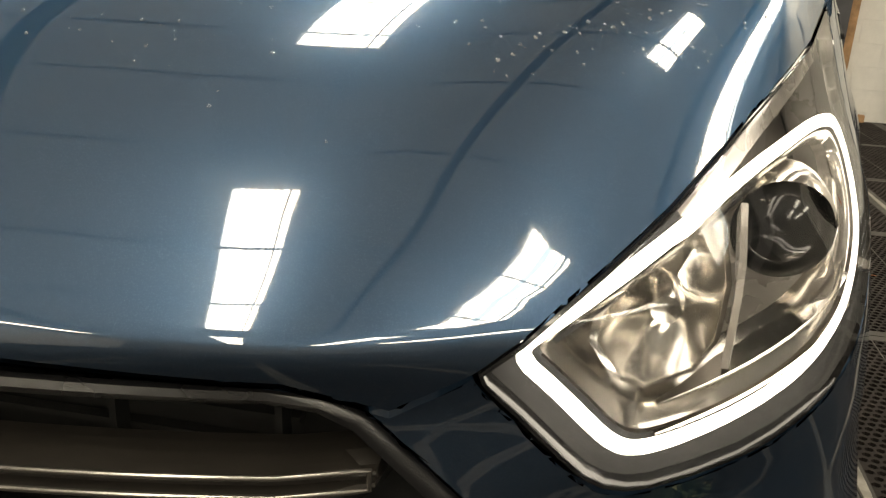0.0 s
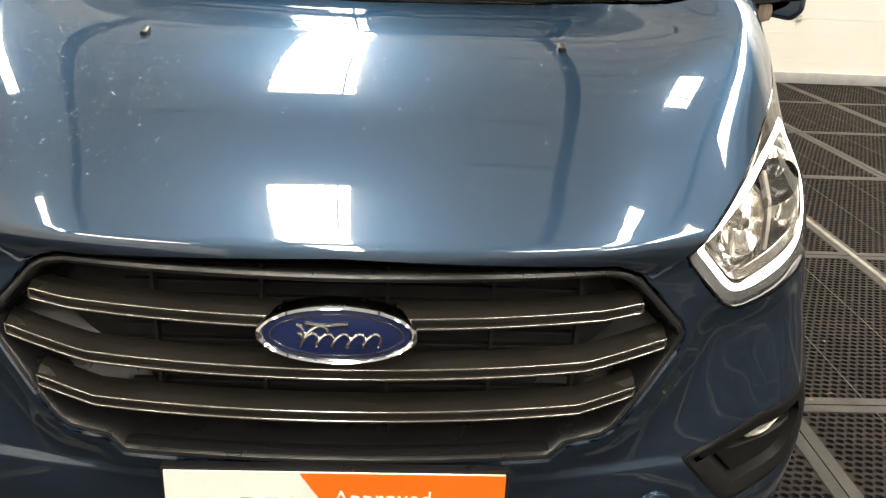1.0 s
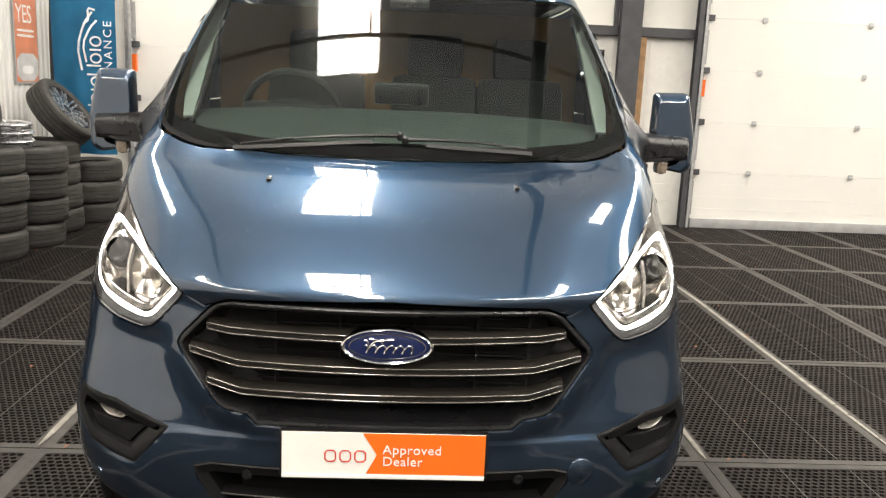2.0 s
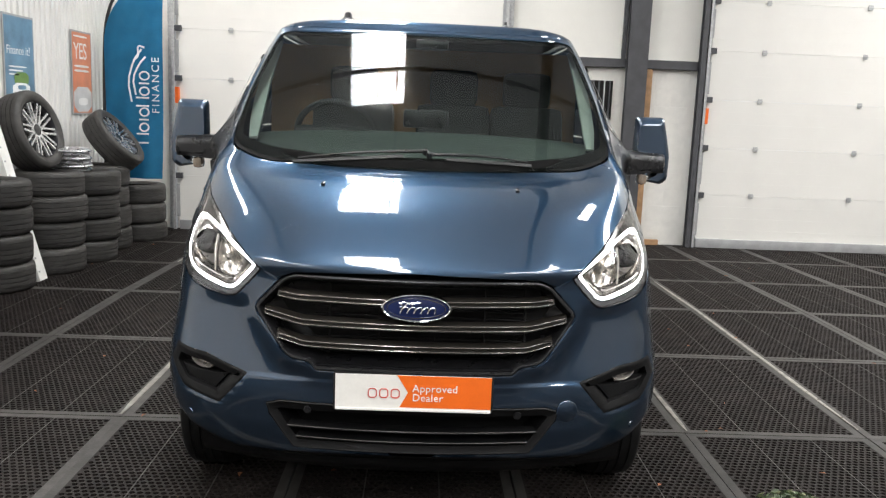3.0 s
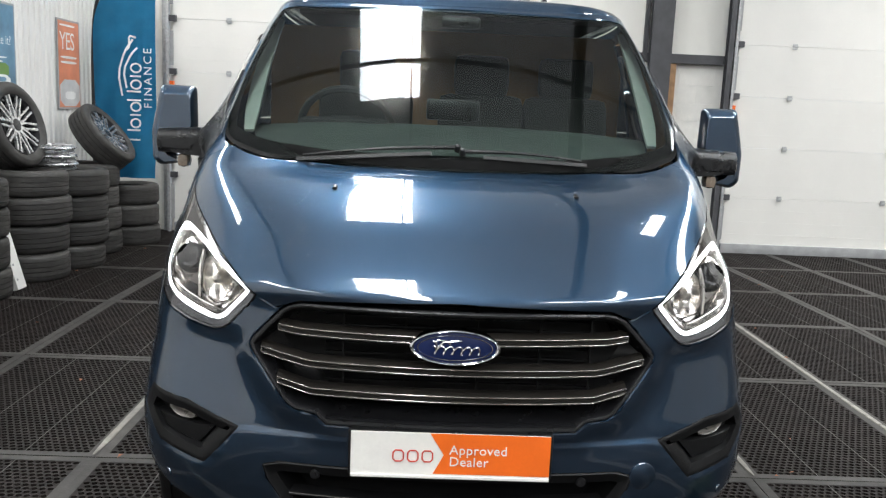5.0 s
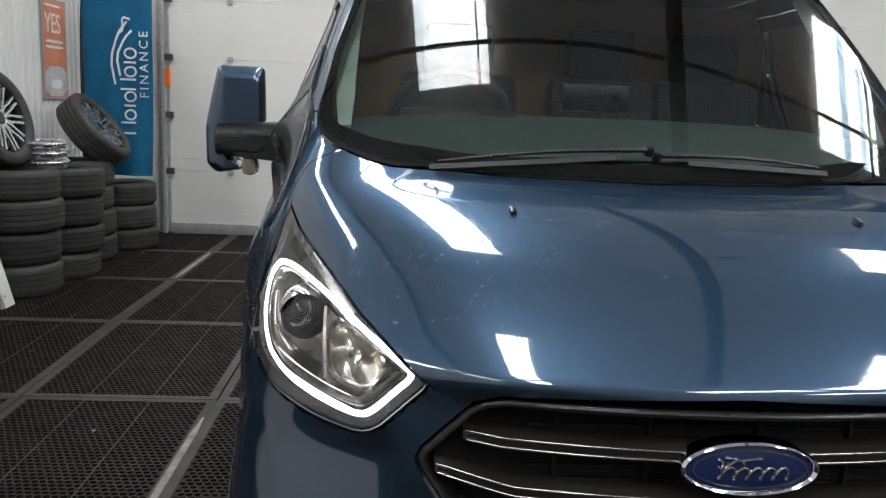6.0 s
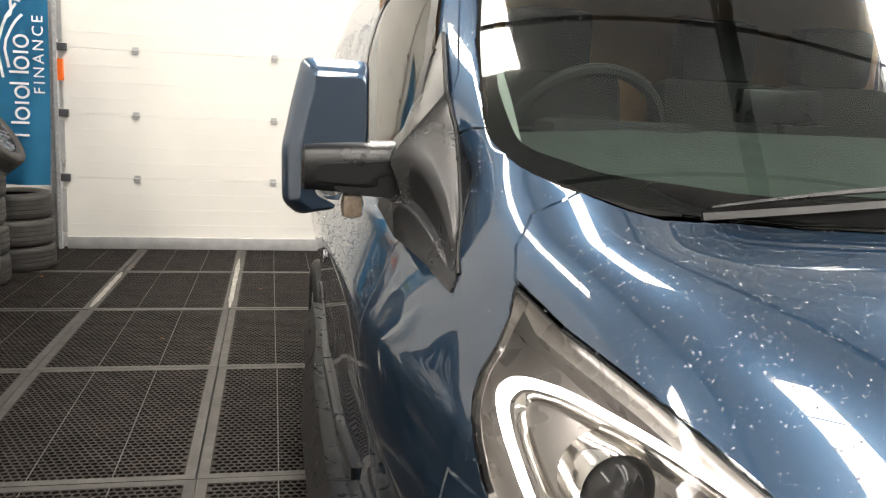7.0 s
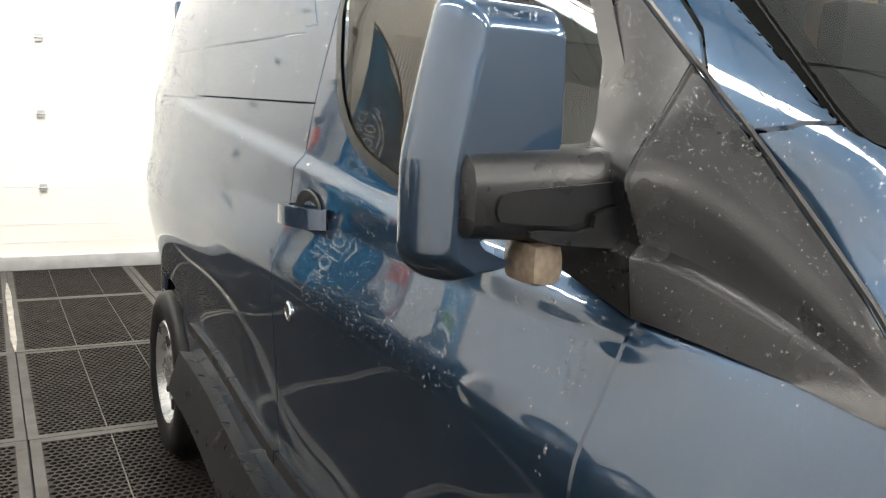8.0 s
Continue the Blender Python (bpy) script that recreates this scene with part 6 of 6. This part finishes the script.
# the brand word stays as plain rings and bars, reading upwards
zc = 1.06
for kind, h in (("bars", 0.135), ("ring", 0.105), ("bar", 0.065), ("ring", 0.105), ("bars", 0.125), ("ring", 0.105), ("bar", 0.065), ("ring", 0.105)):
    on_flag = lambda u, v, d=0.0: Vector((u, flag_y(u, v) - 0.012 - d, v))
    if kind == "ring":
        bm = bmesh.new()
        ring = [(-3.135 + 0.048 * math.cos(a), zc + h / 2 - 0.006 + 0.044 * math.sin(a)) for a in [2 * math.pi * k / 24 for k in range(24)]]
        sweep(bm, [on_flag(u, v) for u, v in ring], [(-0.009, -0.001), (0.009, -0.001), (0.009, 0.001), (-0.009, 0.001)], up=(0, -1, 0), closed=True)
        part("brand_ring", bm, FLAG_WHITE, flag, smooth=False)
    else:
        for z0 in ((zc, zc + h - 0.035) if kind == "bars" else (zc + 0.018,)):
            bm = bmesh.new()
            reach = 0.135 if kind == "bars" else 0.105
            slab(bm, [(-3.085 - reach, z0), (-3.085, z0), (-3.085, z0 + 0.018), (-3.085 - reach, z0 + 0.018)], on_flag, 0.002)
            part("brand_bar", bm, FLAG_WHITE, flag, smooth=False)
    zc += h
letters("lettering", "FINANCE", 0.118, Matrix.Translation((-2.955, FYY - 0.045, 1.40)) @ Matrix.Rotation(math.pi / 2, 4, "X") @ Matrix.Rotation(math.pi / 2, 4, "Z"), FLAG_WHITE, flag, 0.001, 1.35)
strokes([[(-3.26, 1.52), (-3.30, 1.75), (-3.24, 1.98), (-3.16, 2.10)], [(-3.22, 1.60), (-3.25, 1.78), (-3.18, 1.95), (-3.12, 2.02)], [(-3.24, 1.98), (-3.19, 2.02), (-3.20, 2.14), (-3.13, 2.12)]], 0.010, lambda x, z: Vector((x, flag_y(x, z) - 0.014, z)), FLAG_WHITE, flag, "flag_figure")


def poster(label, y0, y1, z0, z1, base):
    p = thing("poster", label, "poster")
    bm = bmesh.new()
    slab(bm, [(y0, z0), (y1, z0), (y1, z1), (y0, z1)], lambda u, v, d: Vector((WX + 0.001 + d, u, v)), 0.014)
    part("poster_frame", bm, DOOR_GREY, p, smooth=False)
    bm = bmesh.new()
    slab(bm, [(y0 + 0.02, z0 + 0.02), (y1 - 0.02, z0 + 0.02), (y1 - 0.02, z1 - 0.02), (y0 + 0.02, z1 - 0.02)], lambda u, v, d: Vector((WX + 0.015 + d, u, v)), 0.002)
    part("poster_sheet", bm, base, p, smooth=False)
    return p


def bar(p, y0, y1, z0, z1, material, name="print_bar", up=0.0):
    bm = bmesh.new()
    slab(bm, rounded([(y0, z0), (y1, z0), (y1, z1), (y0, z1)], 1), lambda u, v, d: Vector((WX + 0.0172 + up + d, u, v)), 0.001)
    part(name, bm, material, p, smooth=False)


WALL_TEXT = Matrix.Rotation(math.pi / 2, 4, "Z") @ Matrix.Rotation(math.pi / 2, 4, "X")
p1 = poster("blue framed finance poster with a van picture", 5.12, 5.72, 1.43, 2.28, POSTER_BLUE)
letters("lettering", "Finance it?", 0.112, Matrix.Translation((WX + 0.0175, 5.165, 1.92)) @ WALL_TEXT, WHITE_PRINT, p1, 0.0006)
for k in range(3):
    bar(p1, 5.20, 5.55 - 0.08 * k, 1.80 - 0.035 * k, 1.815 - 0.035 * k, WHITE_PRINT)
bar(p1, 5.30, 5.58, 1.64, 1.76, POSTER_GREEN, "print_shape")
bar(p1, 5.26, 5.60, 1.52, 1.66, WHITE_PRINT, "print_shape", 0.001)
bar(p1, 5.36, 5.52, 1.60, 1.64, POSTER_BLUE, "print_shape", 0.002)
p2 = poster("orange framed poster with a grey picture below", 6.60, 7.14, 1.36, 2.26, POSTER_ORANGE)
letters("lettering", "YES", 0.25, Matrix.Translation((WX + 0.0175, 6.645, 1.96)) @ WALL_TEXT, WHITE_PRINT, p2, 0.0006, 0.9)
bar(p2, 6.63, 7.11, 1.39, 1.66, POSTER_GREY, "print_shape")
for k in range(2):
    bar(p2, 6.66, 7.05, 1.87 - 0.05 * k, 1.895 - 0.05 * k, WHITE_PRINT)
bar(p2, 6.66, 7.02, 2.19, 2.21, WHITE_PRINT)
bar(p2, 6.75, 7.0, 1.46, 1.54, WHITE_PRINT, "print_shape", 0.001)

# clipped plant ball
plant = thing("plant_ball", "small clipped green plant in a dark pot on the mats", "plant")
bm = bmesh.new()
lathe(bm, [(0.0005, 0.0), (0.075, 0.0), (0.09, 0.055), (0.093, 0.06), (0.083, 0.058), (0.08, 0.05), (0.0005, 0.05)], 24, Matrix.Translation((1.40, 0.10, 0.0)))
part("pot", bm, TRIM, plant)
for name, n, lo, hi, material, label in (("leaves", 1300, 0.070, 0.118, LEAF, ""), ("pale_leaves", 150, 0.105, 0.124, LEAF_PALE, "pale yellow-green young leaves")):
    bm = bmesh.new()
    for _ in range(n):
        d = Vector((rng2.gauss(0, 1), rng2.gauss(0, 1), rng2.gauss(0, 1))).normalized()
        r = rng2.uniform(lo, hi)
        c = Vector((1.39 + d.x * r * 1.5, 0.10 + d.y * r * 1.5, 0.138 + d.z * r))
        q = (d + Vector((rng2.gauss(0, 0.5), rng2.gauss(0, 0.5), rng2.gauss(0, 0.5)))).to_track_quat("Z", "Y").to_matrix()
        s = rng2.uniform(0.010, 0.018)
        mid = bm.verts.new(c + q @ Vector((0, 0, -0.003)))
        rim = [bm.verts.new(c + q @ Vector((s * u, s * v, 0.003))) for u, v in ((-1, 0), (-0.4, -0.6), (0.4, -0.55), (1, 0), (0.4, 0.55), (-0.4, 0.6))]
        for k in range(6):
            bm.faces.new((mid, rim[k], rim[(k + 1) % 6]))
    part(name, bm, material, plant, label)

# dry leaves blown onto the mats
bm = bmesh.new()
for _ in range(70):
    x, y = rng2.uniform(-3.2, 6.0), rng2.uniform(-1.0, 7.9)
    a, s = rng2.uniform(0, 6.3), rng2.uniform(0.010, 0.022)
    vs = [bm.verts.new((x + s * (u * math.cos(a) - v * math.sin(a)), y + s * (u * math.sin(a) + v * math.cos(a)), fall(y) + 0.004 + h * s)) for u, v, h in ((-1, 0, 0.1), (-0.2, -0.45, 0.3), (1, 0, 0.05), (0, 0.5, 0.5))]
    bm.faces.new(vs)
tagged(part("dry_leaves", bm, LEAF_BROWN, None), "scattered dry brown leaves on the mats", "leaves", kind="stuff")


# ---- ring mats: rows of slotted holes with a flat rim ----
def mat_mesh():
    bm = bmesh.new()
    w, l, e, th = MW - 0.006, ML - 0.006, 0.042, 0.016
    nx, ny = 27, 43
    cw, ch = (w - 2 * e) / nx, (l - 2 * e) / ny
    V = {}

    def vert(x, y, z=0.0):
        key = (round(x, 5), round(y, 5), round(z, 5))
        if key not in V:
            V[key] = bm.verts.new((x, y, z))
        return V[key]

    x0, y0 = -w / 2 + e, -l / 2 + e
    for j in range(ny):
        off = 0.5 if j % 2 else 0.0
        ya, yb = y0 + j * ch, y0 + (j + 1) * ch
        yc = (ya + yb) / 2
        for i in range(nx):
            xa = x0 + (i + off) * cw
            xb = xa + cw
            if xb > x0 + nx * cw + 1e-6:
                a = [vert(xa, ya), vert(xa + cw / 2, ya), vert(xa + cw / 2, yb), vert(xa, yb)]
                bm.faces.new(a)
                continue
            if off and i == 0:
                bm.faces.new([vert(x0, ya), vert(xa, ya), vert(xa, yb), vert(x0, yb)])
            xm = (xa + xb) / 2
            hx, hy = cw * 0.45, ch * 0.40
            o = [vert(xa, ya), vert(xm, ya), vert(xb, ya), vert(xb, yb), vert(xm, yb), vert(xa, yb)]
            h = [bm.verts.new((xm + u * hx, yc + v * hy, 0.0)) for u, v in ((-0.85, -0.45), (0, -1), (0.85, -0.45), (0.85, 0.45), (0, 1), (-0.85, 0.45))]
            for k in range(6):
                bm.faces.new((o[k], o[(k + 1) % 6], h[(k + 1) % 6], h[k]))
            g = [bm.verts.new((v.co.x, v.co.y, -0.011)) for v in h]
            for k in range(6):
                bm.faces.new((h[k], h[(k + 1) % 6], g[(k + 1) % 6], g[k]))
    ix0, ix1, iy0, iy1 = x0, x0 + nx * cw, y0, y0 + ny * ch
    for xa, xb, ya, yb in ((-w / 2, ix0, -l / 2, l / 2), (ix1, w / 2, -l / 2, l / 2), (ix0, ix1, -l / 2, iy0), (ix0, ix1, iy1, l / 2)):
        f = bm.faces.new([bm.verts.new((x, y, 0.002)) for x, y in ((xa, ya), (xb, ya), (xb, yb), (xa, yb))])
        f.material_index = 1
    ring = [(-w / 2, -l / 2), (w / 2, -l / 2), (w / 2, l / 2), (-w / 2, l / 2)]
    for k in range(4):
        (xa, ya), (xb, yb) = ring[k], ring[(k + 1) % 4]
        f = bm.faces.new([bm.verts.new(p) for p in ((xa, ya, 0.002), (xa, ya, -th), (xb, yb, -th), (xb, yb, 0.002))])
        f.material_index = 1
    # two raised moulding lines along each mat
    for x in (-w / 6, w / 6):
        f = bm.faces.new([bm.verts.new(p) for p in ((x - 0.003, iy0, 0.002), (x + 0.003, iy0, 0.002), (x + 0.003, iy1, 0.002), (x - 0.003, iy1, 0.002))])
        f.material_index = 1
    return bm


mat_src = None
rng3 = random.Random(11)
for i in range(-3, 9):
    for j in range(-4, 5):
        x, y = MX + (i + 0.5) * MW, MY + (j + 0.5) * ML
        if x - MW / 2 < WX - 0.4 or y + ML / 2 > BY + 0.9:
            continue
        m = Matrix.Translation((x + rng3.uniform(-0.003, 0.003), y + rng3.uniform(-0.003, 0.003), fall(y) - 0.002 + rng3.uniform(-0.001, 0.001))) @ Matrix.Rotation(-0.02 if y > 4.2 else 0.0, 4, "X") @ Matrix.Rotation(rng3.uniform(-0.003, 0.003), 4, "Z")
        if mat_src is None:
            mat_src = part("floor_mat", mat_mesh(), (MAT_RUBBER, MAT_EDGE), floor, "black rubber ring mat", smooth=False)
            mat_src.matrix_local = m
        else:
            share("floor_mat", mat_src, floor, m)

# worn strips showing along some of the mat joints
for x, y0, y1, w in ((-1.465, 1.36, 2.5, 0.034), (2.335, 1.45, 5.4, 0.030), (1.40, 1.36, 2.2, 0.030), (-2.395, 5.6, 6.9, 0.040), (-1.455, 5.55, 7.6, 0.036)):
    bm = bmesh.new()
    rows = []
    for k in range(31):
        y = y0 + (y1 - y0) * k / 30
        h = w * (0.5 + 0.12 * noise.noise((x * 3, y * 6, 0))) * min(1.0, 0.25 + 5 * min(k, 30 - k) / 30)
        rows.append([bm.verts.new((x + u, y, fall(y) + z)) for u, z in ((-h, 0.0015), (-h * 0.8, 0.005), (h * 0.8, 0.005), (h, 0.0015))])
    for a, b in zip(rows, rows[1:]):
        for k in range(3):
            bm.faces.new((a[k], a[k + 1], b[k + 1], b[k]))
    part("joint_strip", bm, STRIP, floor, "worn pale strip in a mat joint", smooth=False)
